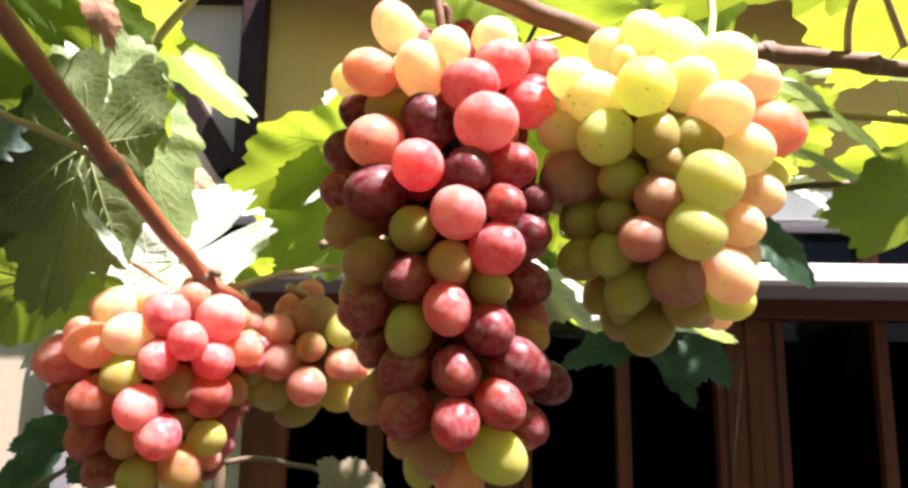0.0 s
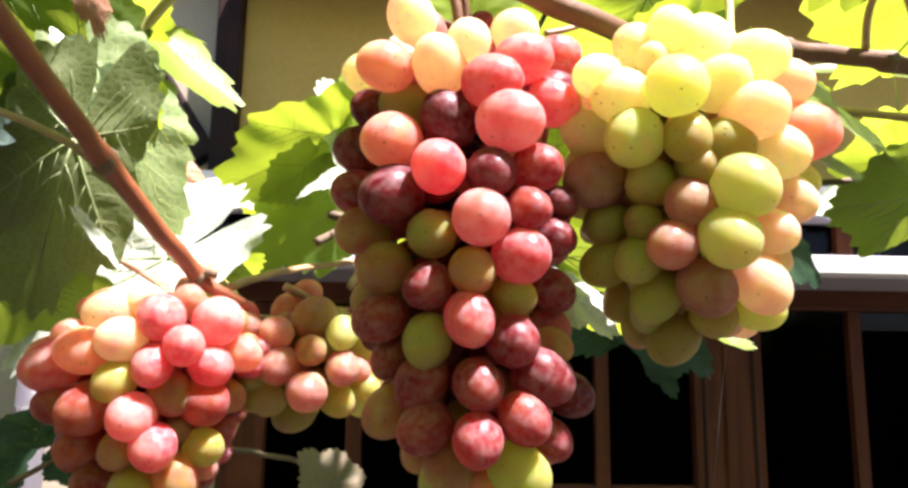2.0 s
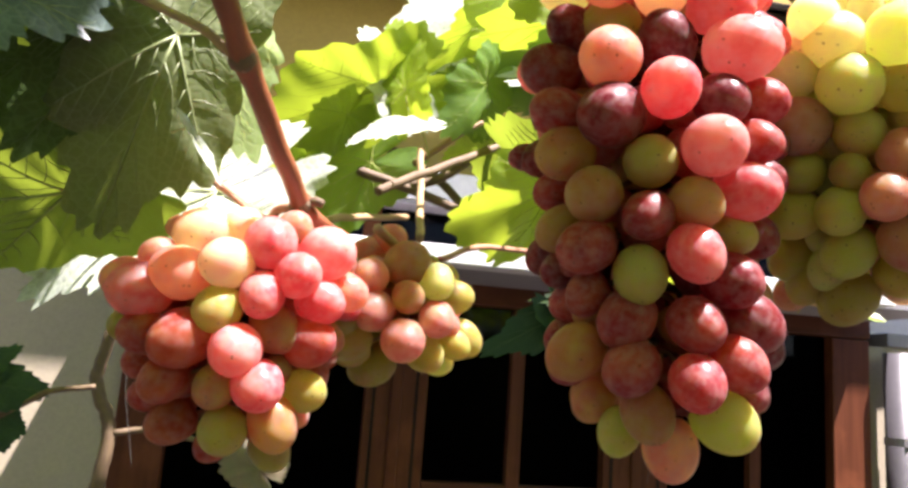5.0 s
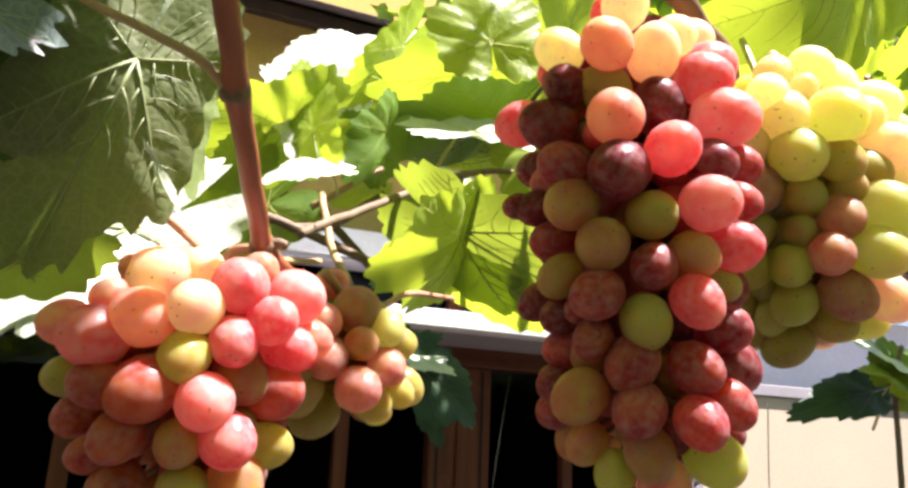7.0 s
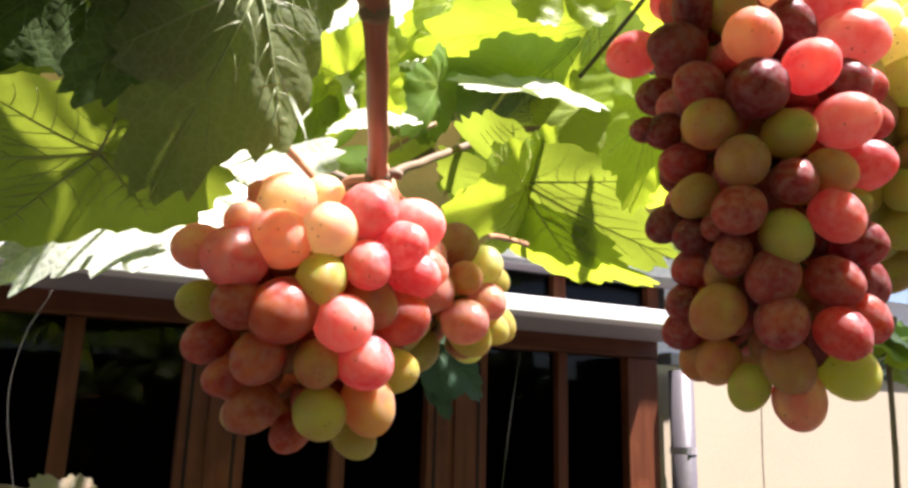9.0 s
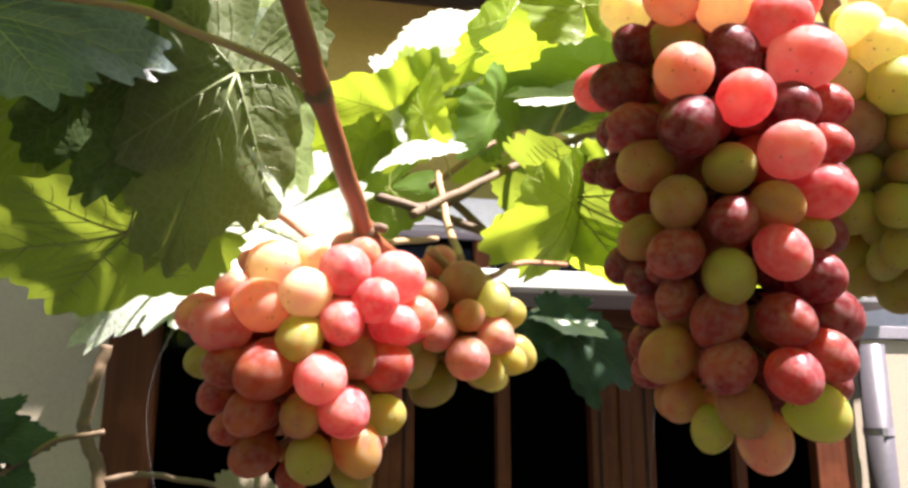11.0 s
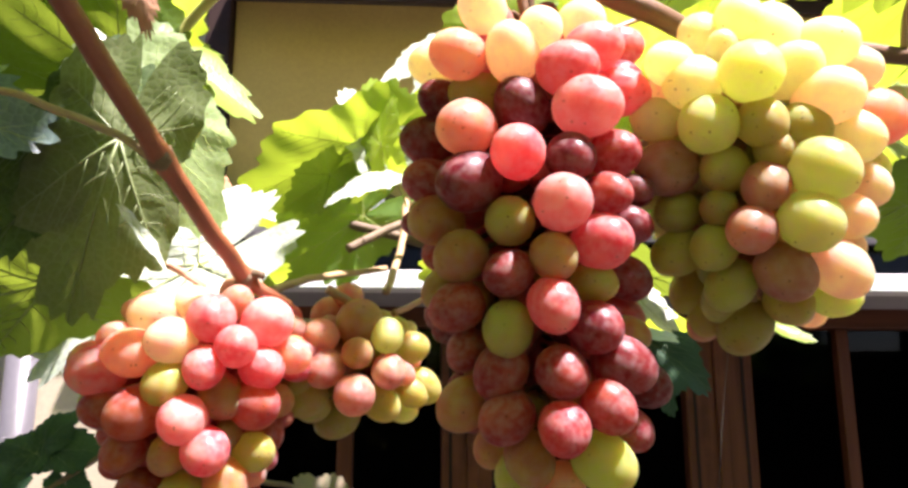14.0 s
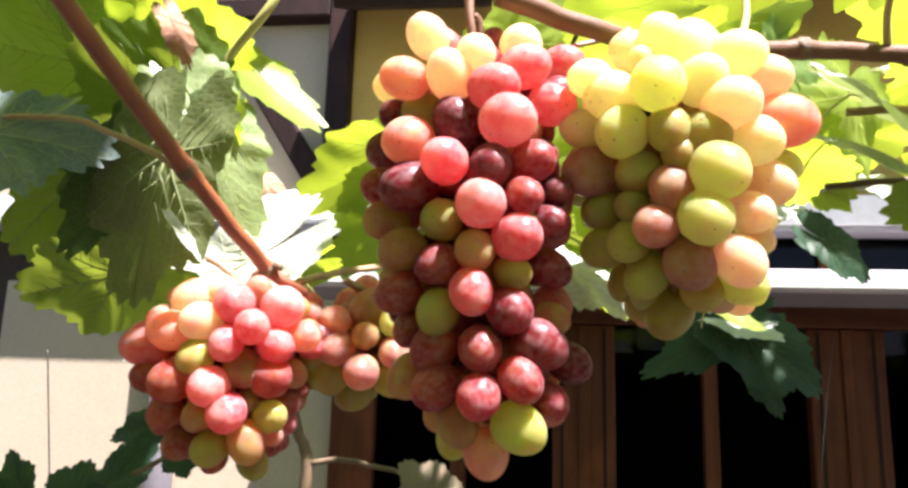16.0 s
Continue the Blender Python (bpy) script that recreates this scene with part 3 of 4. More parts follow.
scar_skin = surface("berry_scar", (0.18, 0.08, 0.04), (0.24, 0.12, 0.05), 30, 0.8, 0.1)
skins = {}
scars = bpy.data.meshes.new("scar")
bm = scar_mesh()
bm.to_mesh(scars)
bm.free()
scars.materials.append(scar_skin)


def berry(bunch, x, y, z, r, skin):
    """One berry of a bunch, in millimetres from the bunch's top, pointing outwards from the stalk."""
    if skin.name not in skins:
        bm = berry_mesh()
        me = bpy.data.meshes.new("berry")
        bm.to_mesh(me)
        bm.free()
        me.polygons.foreach_set("use_smooth", [True] * len(me.polygons))
        me.materials.append(skin)
        skins[skin.name] = me
    ob = new("berry", skins[skin.name])
    ob.parent = bunch
    at = Vector((x, y, z)) / 1000
    lean = noise.noise_vector(Vector((x, y, z)) * 0.31) * 34
    out = (Vector((x, y, -14 + 0.25 * (z - bunch["middle"]))) + lean).normalized()
    turn = out.to_track_quat("Z", "Y").to_matrix().to_4x4() @ pose(0, 0, 0, 0, 0, (x * 37 + z * 91) % 360)
    ob.matrix_basis = Matrix.Translation(at) @ turn @ Matrix.Scale(r / 1000, 4)
    scar = new("scar", scars)
    scar.parent = ob
    return ob


def grape_bunch(at, label, length, name="grape_bunch"):
    e = tagged(empty(name, at), label, "grapes", group="bunches of grapes")
    e["middle"] = -length / 2
    return e


def fill_back(bunch, tones, rx, ry, z0, z1, radius, seed):
    """The berries of the core and the far side, fitted between those already there and covered by them."""
    rng = random.Random(seed)
    front = [(c.matrix_basis.translation * 1000, c.scale.x * 1000) for c in bunch.children if c.name.startswith("berry")]
    have = list(front)
    sides = [Vector(w).normalized() for w in ((-0.12, 1, 0.2), (0.12, 1, 0.2), (0.35, 0.9, 0.2), (0.5, 0.85, 0.22))]

    def covered(p):
        for w in sides:
            for h, s in front:
                gap = p - h
                ahead = gap.dot(w)
                if ahead > 3 and (gap - w * ahead).length < 0.92 * s:
                    break
            else:
                return False
        return True

    for k in range(7000):
        p = Vector((rng.uniform(-rx, rx), rng.uniform(-0.5 * ry, ry), rng.uniform(z0, z1)))
        if (p.x / rx) ** 2 + (p.y / ry) ** 2 > 1:
            continue
        r = radius * rng.uniform(0.85, 1.08) * (1.0 if k < 4500 else 0.72)
        if all((p - h).length > 0.74 * (r + s) for h, s in have) and covered(p):
            have.append((p, r))
            berry(bunch, p.x, p.y, p.z, r, rng.choice(tones))


def stalks(bunch, length, start, skin):
    """The main stem of a bunch with its side stems reaching to the berries."""
    top = Vector(start)
    bm = tube_bm(wobble(curve_points([top, (0, 0, 0), (0.002, 0.001, -length * 0.45), (0, 0, -length * 0.9)], 6), 0.0015, 60), taper(0.0030, 0.0013, 19), 8)
    part("stem", bm, skin, bunch, smooth=True)
    bm = bmesh.new()
    for c in [c for c in bunch.children if c.name.startswith("berry")]:
        p = c.matrix_basis.translation
        heart = Vector((0, 0, min(-0.004, p.z + 0.012)))
        inner = heart + (p - heart) * 0.75
        tube_bm([heart, (heart + inner) / 2 + Vector((0, 0, 0.003)), inner], [0.0013, 0.0010, 0.0012], 5, bm)
    tagged(part("berry_stalk", bm, skin, bunch, smooth=True), kind="stuff")


red_bunch = grape_bunch((-0.002, 0.34, 1.865), "long bunch of mixed rose, wine-red and peach grapes", 200)
berry(red_bunch, 6, -1, 0, 5.7, wine)
berry(red_bunch, 21, -8, -7, 10.9, peach)
berry(red_bunch, -24, -21, -8, 10.5, peach)
berry(red_bunch, 42, 7, -11, 10.2, rose)
berry(red_bunch, -0, -23, -18, 9.8, peach)
berry(red_bunch, 23, -19, -24, 11.3, rose)
berry(red_bunch, -43, 0, -25, 10.2, butter)
berry(red_bunch, -12, -24, -30, 11.7, peach)
berry(red_bunch, -34, -22, -30, 11.0, blush)
berry(red_bunch, 9, -29, -38, 11.6, rose)
berry(red_bunch, 36, -13, -41, 10.9, rose)
berry(red_bunch, -37, 43, -42, 11.6, rose)
berry(red_bunch, -25, -8, -42, 10.9, olive)
berry(red_bunch, -40, -1, -42, 9.5, wine)
berry(red_bunch, -8, -22, -53, 11.5, wine)
berry(red_bunch, 16, -33, -56, 13.0, coral)
berry(red_bunch, -45, 4, -59, 11.6, wine)
berry(red_bunch, -31, -23, -62, 12.0, blush)
berry(red_bunch, -35, 28, -70, 9.6, wine)
berry(red_bunch, 28, -25, -73, 10.3, crimson)
berry(red_bunch, -12, -34, -76, 11.2, rose)
berry(red_bunch, 9, -32, -77, 10.3, wine)
berry(red_bunch, -45, -7, -81, 10.3, crimson)
berry(red_bunch, -30, -23, -85, 12.9, wine)
berry(red_bunch, 39, -14, -85, 7.6, wine)
berry(red_bunch, 24, -31, -91, 8.6, crimson)
berry(red_bunch, -51, 20, -92, 6.0, wine)
berry(red_bunch, -44, 15, -93, 8.4, wine)
berry(red_bunch, 5, -35, -96, 11.9, coral)
berry(red_bunch, -42, -8, -97, 11.1, dusk)
berry(red_bunch, 36, -15, -100, 8.7, wine)
berry(red_bunch, -14, -23, -101, 10.4, olive)
berry(red_bunch, -37, 13, -107, 9.5, crimson)
berry(red_bunch, 21, -28, -110, 11.8, rose)
berry(red_bunch, -33, -16, -114, 11.0, dusk)
berry(red_bunch, 2, -28, -116, 9.7, dusk)
# lower berries: darker skins partly stand for the shade down here
berry(red_bunch, 36, -8, -121, 9.6, wine)
berry(red_bunch, -15, -25, -122, 9.5, crimson)
berry(red_bunch, -38, 5, -124, 9.5, dusk)
berry(red_bunch, 19, -22, -125, 8.4, olive)
berry(red_bunch, -38, 23, -132, 8.6, wine)
berry(red_bunch, -34, -14, -134, 10.4, crimson)
berry(red_bunch, 1, -30, -135, 10.3, rose)
berry(red_bunch, -35, 11, -139, 8.0, wine)
berry(red_bunch, 18, -24, -143, 11.0, wine)
berry(red_bunch, -15, -19, -143, 10.4, olive)
berry(red_bunch, 37, -4, -144, 8.0, dusk)
berry(red_bunch, -30, -5, -150, 8.3, crimson)
berry(red_bunch, -27, 19, -151, 8.9, crimson)
berry(red_bunch, 31, -15, -157, 12.0, wine)
berry(red_bunch, -17, -13, -159, 10.9, crimson)
berry(red_bunch, 5, -23, -160, 10.4, crimson)
berry(red_bunch, 45, 3, -164, 10.0, wine)
berry(red_bunch, -29, 25, -165, 7.5, wine)
berry(red_bunch, -30, 4, -172, 11.1, dusk)
berry(red_bunch, 23, -21, -173, 10.2, crimson)
berry(red_bunch, -23, 31, -176, 9.1, crimson)
berry(red_bunch, -15, -14, -177, 10.8, crimson)
berry(red_bunch, 5, -25, -181, 10.3, crimson)
berry(red_bunch, 36, -4, -182, 8.7, crimson)
berry(red_bunch, -17, 18, -190, 8.9, dusk)
berry(red_bunch, -6, -8, -193, 10.3, dusk)
berry(red_bunch, 22, -13, -194, 11.8, green)
berry(red_bunch, -9, 10, -201, 9.0, green)
berry(red_bunch, 7, -1, -206, 11.1, blush)
fill_back(red_bunch, (wine, crimson, dusk, rose), 39, 40, -190, -5, 10.0, 3)
stalks(red_bunch, 0.2, (-0.004, -0.003, 0.012), brown_bark)
pale_bunch = grape_bunch((0.092, 0.342, 1.862), "pale bunch of yellow-green grapes with a pink blush", 150)
berry(pale_bunch, -6, -21, -5, 10.3, butter)
berry(pale_bunch, -19, -10, -8, 10.2, butter)
berry(pale_bunch, 9, -18, -13, 14.6, butter)
berry(pale_bunch, 27, -26, -20, 12.6, butter)
berry(pale_bunch, -15, -23, -21, 7.4, butter)
berry(pale_bunch, 41, -22, -29, 11.0, peach)
berry(pale_bunch, -39, -24, -29, 9.9, butter)
berry(pale_bunch, 11, -29, -33, 11.9, butter)
berry(pale_bunch, -29, -23, -37, 12.3, butter)
berry(pale_bunch, -10, -36, -37, 13.3, lime)
berry(pale_bunch, 22, -34, -47, 13.1, peach)
berry(pale_bunch, 48, -22, -50, 13.1, blush)
berry(pale_bunch, -42, -13, -50, 10.0, butter)
berry(pale_bunch, -25, -26, -56, 13.0, lime)
berry(pale_bunch, -5, -32, -57, 10.6, olive)
berry(pale_bunch, 11, -30, -59, 11.4, olive)
berry(pale_bunch, 32, -30, -62, 12.0, butter)
berry(pale_bunch, -0, -30, -68, 8.7, olive)
berry(pale_bunch, 49, -14, -69, 7.8, lime)
berry(pale_bunch, -38, -12, -71, 12.7, mauve)
berry(pale_bunch, -17, -21, -74, 10.4, olive)
berry(pale_bunch, 15, -38, -78, 12.9, lime)
berry(pale_bunch, 40, -20, -79, 11.1, peach)
berry(pale_bunch, -4, -29, -83, 10.5, mauve)
berry(pale_bunch, -32, -5, -88, 9.6, olive)
berry(pale_bunch, -20, -19, -90, 8.2, olive)
berry(pale_bunch, 31, -25, -94, 9.9, peach)
berry(pale_bunch, 9, -36, -99, 12.5, lime)
berry(pale_bunch, -11, -28, -101, 10.4, mauve)
berry(pale_bunch, 36, -13, -103, 7.6, peach)
berry(pale_bunch, -21, -14, -105, 10.2, green)
berry(pale_bunch, -31, 1, -105, 10.5, olive)
berry(pale_bunch, 25, -26, -116, 11.4, peach)
berry(pale_bunch, 4, -22, -117, 11.9, mauve)
berry(pale_bunch, -18, 22, -118, 10.1, olive)
berry(pale_bunch, -12, -7, -120, 10.6, green)
berry(pale_bunch, 30, -9, -124, 10.2, lime)
berry(pale_bunch, 12, -7, -127, 10.1, olive)
berry(pale_bunch, -11, 21, -129, 9.6, olive)
berry(pale_bunch, 0, 9, -136, 11.9, olive)
fill_back(pale_bunch, (butter, lime, peach, mauve), 41, 41, -132, -8, 10.2, 5)
stalks(pale_bunch, 0.14, (0.006, 0.012, 0.02), tan_bark)
rose_bunch = grape_bunch((-0.16, 0.457, 1.755), "rounded bunch of rose and amber grapes on a brown cane", 120)
berry(rose_bunch, -12, -15, -9, 9.7, peach)
berry(rose_bunch, 12, -19, -10, 9.7, mauve)
berry(rose_bunch, -40, -18, -14, 6.8, mauve)
berry(rose_bunch, -29, -17, -15, 13.7, peach)
berry(rose_bunch, 3, -34, -19, 12.9, rose)
berry(rose_bunch, 29, -21, -20, 14.1, coral)
berry(rose_bunch, -48, -23, -28, 8.6, blush)
berry(rose_bunch, -15, -38, -31, 12.3, peach)
berry(rose_bunch, 17, -39, -34, 11.2, rose)
berry(rose_bunch, 40, -11, -37, 10.4, blush)
berry(rose_bunch, -35, -35, -37, 12.9, blush)
berry(rose_bunch, -64, -11, -39, 10.4, blush)
berry(rose_bunch, 28, -26, -44, 11.7, rose)
berry(rose_bunch, 2, -39, -44, 10.9, rose)
berry(rose_bunch, -52, -32, -46, 13.5, rose)
berry(rose_bunch, -17, -37, -52, 11.1, olive)
berry(rose_bunch, 8, -27, -58, 11.8, dusk)
berry(rose_bunch, -60, -5, -61, 9.4, olive)
berry(rose_bunch, 24, -20, -63, 13.8, russet)
berry(rose_bunch, -48, -30, -65, 10.8, russet)
berry(rose_bunch, -31, -34, -66, 14.0, russet)
berry(rose_bunch, -7, -38, -70, 12.8, coral)
berry(rose_bunch, 26, 2, -77, 10.8, russet)
berry(rose_bunch, -54, 7, -77, 10.2, russet)
berry(rose_bunch, 4, -35, -85, 12.5, rose)
berry(rose_bunch, -38, -25, -85, 11.2, russet)
berry(rose_bunch, -15, -31, -87, 10.1, dusk)
berry(rose_bunch, 24, -16, -87, 10.8, olive)
berry(rose_bunch, -47, -7, -93, 8.8, russet)
berry(rose_bunch, 12, -20, -102, 12.4, dusk)
berry(rose_bunch, -35, -8, -105, 11.2, russet)
berry(rose_bunch, -10, -22, -107, 11.7, olive)
berry(rose_bunch, -16, 0, -115, 8.8, russet)
berry(rose_bunch, 11, -5, -116, 10.0, olive)
fill_back(rose_bunch, (russet, blush, dusk, rose), 46, 46, -108, -12, 9.8, 7)
stalks(rose_bunch, 0.11, (0.018, -0.013, 0.004), pink_stalk)
small_bunch = grape_bunch((-0.085, 0.505, 1.748), "small bunch of pink and green grapes, skins darkened for shade", 70)
# dusk and mauve skins here also carry the shade on this bunch
berry(small_bunch, -9, 1, 10, 9.5, blush)
berry(small_bunch, -21, 5, 0, 10.7, blush)
berry(small_bunch, -0, -22, -7, 13.5, dusk)
berry(small_bunch, 17, -25, -16, 10.4, lime)
berry(small_bunch, -21, -33, -17, 10.2, blush)
berry(small_bunch, 30, -6, -22, 10.5, olive)
berry(small_bunch, 0, -35, -27, 9.4, dusk)
berry(small_bunch, -18, -35, -36, 11.4, mauve)
berry(small_bunch, 18, -26, -37, 10.7, mauve)
berry(small_bunch, -33, -36, -42, 9.0, olive)
berry(small_bunch, 38, -1, -45, 10.9, olive)
berry(small_bunch, 31, -7, -49, 9.6, olive)
berry(small_bunch, -1, -37, -51, 12.4, mauve)
berry(small_bunch, -29, -28, -52, 11.8, olive)
berry(small_bunch, 13, -15, -55, 11.2, olive)
berry(small_bunch, 26, 13, -60, 8.4, lime)
berry(small_bunch, -13, -1, -64, 12.8, olive)
fill_back(small_bunch, (olive, dusk, mauve), 33, 33, -62, -4, 9.2, 9)
stalks(small_bunch, 0.06, (-0.02, -0.02, 0.012), tan_bark)

# ---------------------------------------------------------------- canes, stalks and wires
def cane(name, points, r0, r1, mat, label, amount=0.0012, knots=(), steps=10, cat="branch"):
    pts = wobble(curve_points(points, steps), amount, 45)
    rad = taper(r0, r1, len(pts))
    for k in knots:
        i = int(k * (len(pts) - 1))
        for j, f in ((i - 1, 1.12), (i, 1.25), (i + 1, 1.12)):
            if 0 <= j < len(rad):
                rad[j] *= f
    thing = tagged(empty(name, pts[0]), label, cat)
    home = Matrix.Translation(-pts[0])
    bm = tube_bm(pts, rad, 12)
    bm.transform(home)
    part("bark", bm, mat, thing, smooth=True)
    for k in knots:
        i = int(k * (len(pts) - 1))
        bm = bmesh.new()
        bmesh.ops.create_icosphere(bm, subdivisions=3, radius=rad[i] * 1.06)
        for v in bm.verts:
            v.co += v.co.normalized() * rad[i] * 0.22 * noise.noise(v.co * 260)
        bm.transform(Matrix.Translation(pts[i] - pts[0]))
        part("joint", bm, old_bark, thing, smooth=True)
    return thing


cane("vine_cane", [(-0.285, 0.03, 2.05), (-0.239, 0.177, 1.95), (-0.195, 0.319, 1.850), (-0.1735, 0.379, 1.807), (-0.158, 0.415, 1.780), (-0.1455, 0.445, 1.760)], 0.0055, 0.0047, cane_bark,
     "smooth reddish-brown vine cane with a swollen joint", 0.0010, (0.60, 1.0))
cane("vine_stub", [(-0.1455, 0.445, 1.760), (-0.137, 0.449, 1.753), (-0.124, 0.460, 1.747)], 0.0046, 0.003, cane_bark, "short brown cane spur above the rose grapes")
cane("vine_spur", [(-0.1455, 0.445, 1.760), (-0.139, 0.442, 1.762), (-0.135, 0.440, 1.761)], 0.0028, 0.0022, old_bark, "cut brown spur on the cane")
cane("vine_cane", [(0.007, 0.33, 1.885), (0.039, 0.345, 1.879), (0.071, 0.36, 1.875), (0.117, 0.4, 1.882), (0.171, 0.42, 1.894), (0.22, 0.43, 1.896), (0.278, 0.44, 1.894), (0.332, 0.45, 1.895)], 0.0058, 0.0052, brown_bark, "brown vine cane that carries the pale grapes", knots=(0.62, 0.8))
cane("vine_shoot", [(-0.006, 0.335, 1.862), (-0.007, 0.335, 1.874), (-0.008, 0.34, 1.895)], 0.0023, 0.0026, brown_bark, "brown stalk on which the long bunch hangs")
cane("vine_shoot", [(0.146, 0.4, 1.892), (0.154, 0.42, 1.919), (0.157, 0.43, 1.945)], 0.0022, 0.0024, green_stalk, "upright yellow-green shoot above the pale grapes")
cane("vine_shoot", [(0.238, 0.43, 1.9), (0.236, 0.42, 1.918), (0.236, 0.41, 1.931)], 0.0024, 0.002, tan_bark, "thin brown shoot beside the cane")
cane("vine_shoot", [(0.273, 0.43, 1.904), (0.261, 0.42, 1.922), (0.251, 0.41, 1.931)], 0.0024, 0.002, tan_bark, "thin brown shoot beside the cane")
cane("vine_shoot", [(0.28, 0.6, 1.922), (0.328, 0.6, 1.923), (0.4, 0.6, 1.917)], 0.0035, 0.0035, tan_bark, "thin level vine shoot among the leaves")
cane("vine_shoot", [(0.278, 0.65, 1.872), (0.324, 0.65, 1.876), (0.428, 0.65, 1.885)], 0.003, 0.003, old_bark, "dark level vine shoot among the leaves")
cane("vine_shoot", [(0.052, 0.45, 1.914), (0.07, 0.46, 1.922), (0.091, 0.47, 1.935)], 0.0018, 0.0018, pink_stalk, "thin pink leaf stalk")
cane("vine_shoot", [(-0.211, 0.47, 1.897), (-0.196, 0.47, 1.922), (-0.171, 0.46, 1.944), (-0.157, 0.46, 1.967)], 0.0034, 0.0034, green_stalk, "thick yellow-green young vine shoot")
cane("leaf_stalk", [(-0.176, 0.378, 1.805), (-0.192, 0.375, 1.816), (-0.225, 0.385, 1.832), (-0.258, 0.39, 1.844), (-0.31, 0.4, 1.85)], 0.0021, 0.0018, tan_bark, "long pale leaf stalk growing from the cane joint")
cane("vine_shoot", [(-0.058, 0.7, 1.874), (-0.062, 0.64, 1.817), (-0.071, 0.55, 1.768)], 0.0032, 0.0028, tan_bark, "pale stalk on which the small bunch hangs")
cane("vine_shoot", [(-0.142, 0.5, 1.761), (-0.117, 0.56, 1.779), (-0.074, 0.62, 1.796)], 0.0028, 0.0022, tan_bark, "thin tan shoot behind the small bunch")
cane("vine_shoot", [(-0.065, 0.5, 1.747), (-0.037, 0.53, 1.762), (0.008, 0.56, 1.768)], 0.002, 0.0018, pink_stalk, "thin pink stalk beside the small bunch")
cane("vine_shoot", [(-0.149, 0.47, 1.736), (-0.124, 0.49, 1.74), (-0.104, 0.5, 1.741)], 0.003, 0.0025, tan_bark, "short tan stalk joining the two bunches")
cane("leaf_stalk", [(-0.19, 0.45, 1.768), (-0.181, 0.455, 1.763), (-0.171, 0.46, 1.757)], 0.0021, 0.0019, pink_stalk, "short pink stalk above the rose grapes")
cane("leaf_stalk", [(-0.192, 0.45, 1.769), (-0.179, 0.455, 1.761), (-0.167, 0.46, 1.753)], 0.0014, 0.0014, pink_stalk, "short pink stalk above the rose grapes")
cane("vine_branch", [(-0.100, 0.575, 1.803), (-0.079, 0.589, 1.817), (0.0, 0.646, 1.868), (0.076, 0.702, 1.916), (0.140, 0.745, 1.945), (0.200, 0.78, 1.960)], 0.0034, 0.0028, old_bark, "dark brown vine branch among the leaves", knots=(0.6,))
cane("vine_branch", [(0.076, 0.702, 1.916), (0.055, 0.66, 1.875), (0.030, 0.605, 1.832)], 0.0020, 0.0018, old_bark, "thin brown leaf stalk on the branch")
cane("vine_branch", [(-0.114, 0.72, 1.855), (-0.064, 0.72, 1.843), (0.006, 0.72, 1.821)], 0.0045, 0.004, old_bark, "grey-brown vine branch behind the bunches")
cane("vine_branch", [(-0.095, 0.74, 1.85), (-0.041, 0.74, 1.857), (0.012, 0.74, 1.896)], 0.0045, 0.004, old_bark, "grey-brown vine branch behind the bunches")
cane("vine_branch", [(-0.078, 0.8, 1.901), (-0.052, 0.78, 1.883), (-0.034, 0.76, 1.866), (0.009, 0.74, 1.82)], 0.005, 0.004, old_bark, "grey-brown vine branch behind the bunches")
cane("vine_branch", [(-0.061, 0.72, 1.866), (-0.031, 0.7, 1.887), (-0.005, 0.7, 1.906)], 0.003, 0.0025, tan_bark, "thin tan vine shoot")
cane("trellis_wire", [(0.025, 0.52, 1.883), (0.038, 0.5, 1.906), (0.06, 0.47, 1.946)], 0.0016, 0.0016, wire_steel, "dark trellis wire crossing the leaves", amount=0.0004, cat="wire")
cane("old_vine", [(-0.624, 2.1, 1.317), (-0.606, 2.1, 1.488), (-0.652, 2.1, 1.606), (-0.637, 2.1, 1.712), (-0.617, 2.1, 1.811)], 0.0175, 0.014, old_bark, "grey-brown vine stem rising before the wall", 0.004)
cane("vine_tendril", [(-0.606, 2.1, 1.485), (-0.515, 2.1, 1.499), (-0.383, 2.1, 1.48), (-0.285, 2.1, 1.461)], 0.0085, 0.006, old_bark, "thin grey tendril branching from the stem", 0.004)
cane("vine_tendril", [(-0.573, 1.1, 1.553), (-0.505, 1.1, 1.592), (-0.453, 1.1, 1.626), (-0.398, 1.1, 1.636)], 0.004, 0.0035, old_bark, "thin dark tendril before the cream wall")
cane("garden_plant", [(2.19, 1.83, 1.417), (2.207, 1.83, 1.718), (2.216, 1.83, 1.916), (2.272, 1.83, 2.042)], 0.01, 0.008, old_bark, "thin upright garden plant stem before the wall")
cane("string", [(-0.301, 0.9, 1.568), (-0.318, 0.9, 1.652), (-0.313, 0.9, 1.709), (-0.296, 0.9, 1.754)], 0.0002, 0.0002, thread, "pale sagging thread before the windows", amount=0.0002, cat="string")
cane("string", [(0.573, 1.6, 1.489), (0.592, 1.6, 1.635), (0.61, 1.6, 1.75), (0.622, 1.6, 1.816)], 0.0004, 0.0004, thread, "pale sagging thread before the windows", amount=0.0002, cat="string")
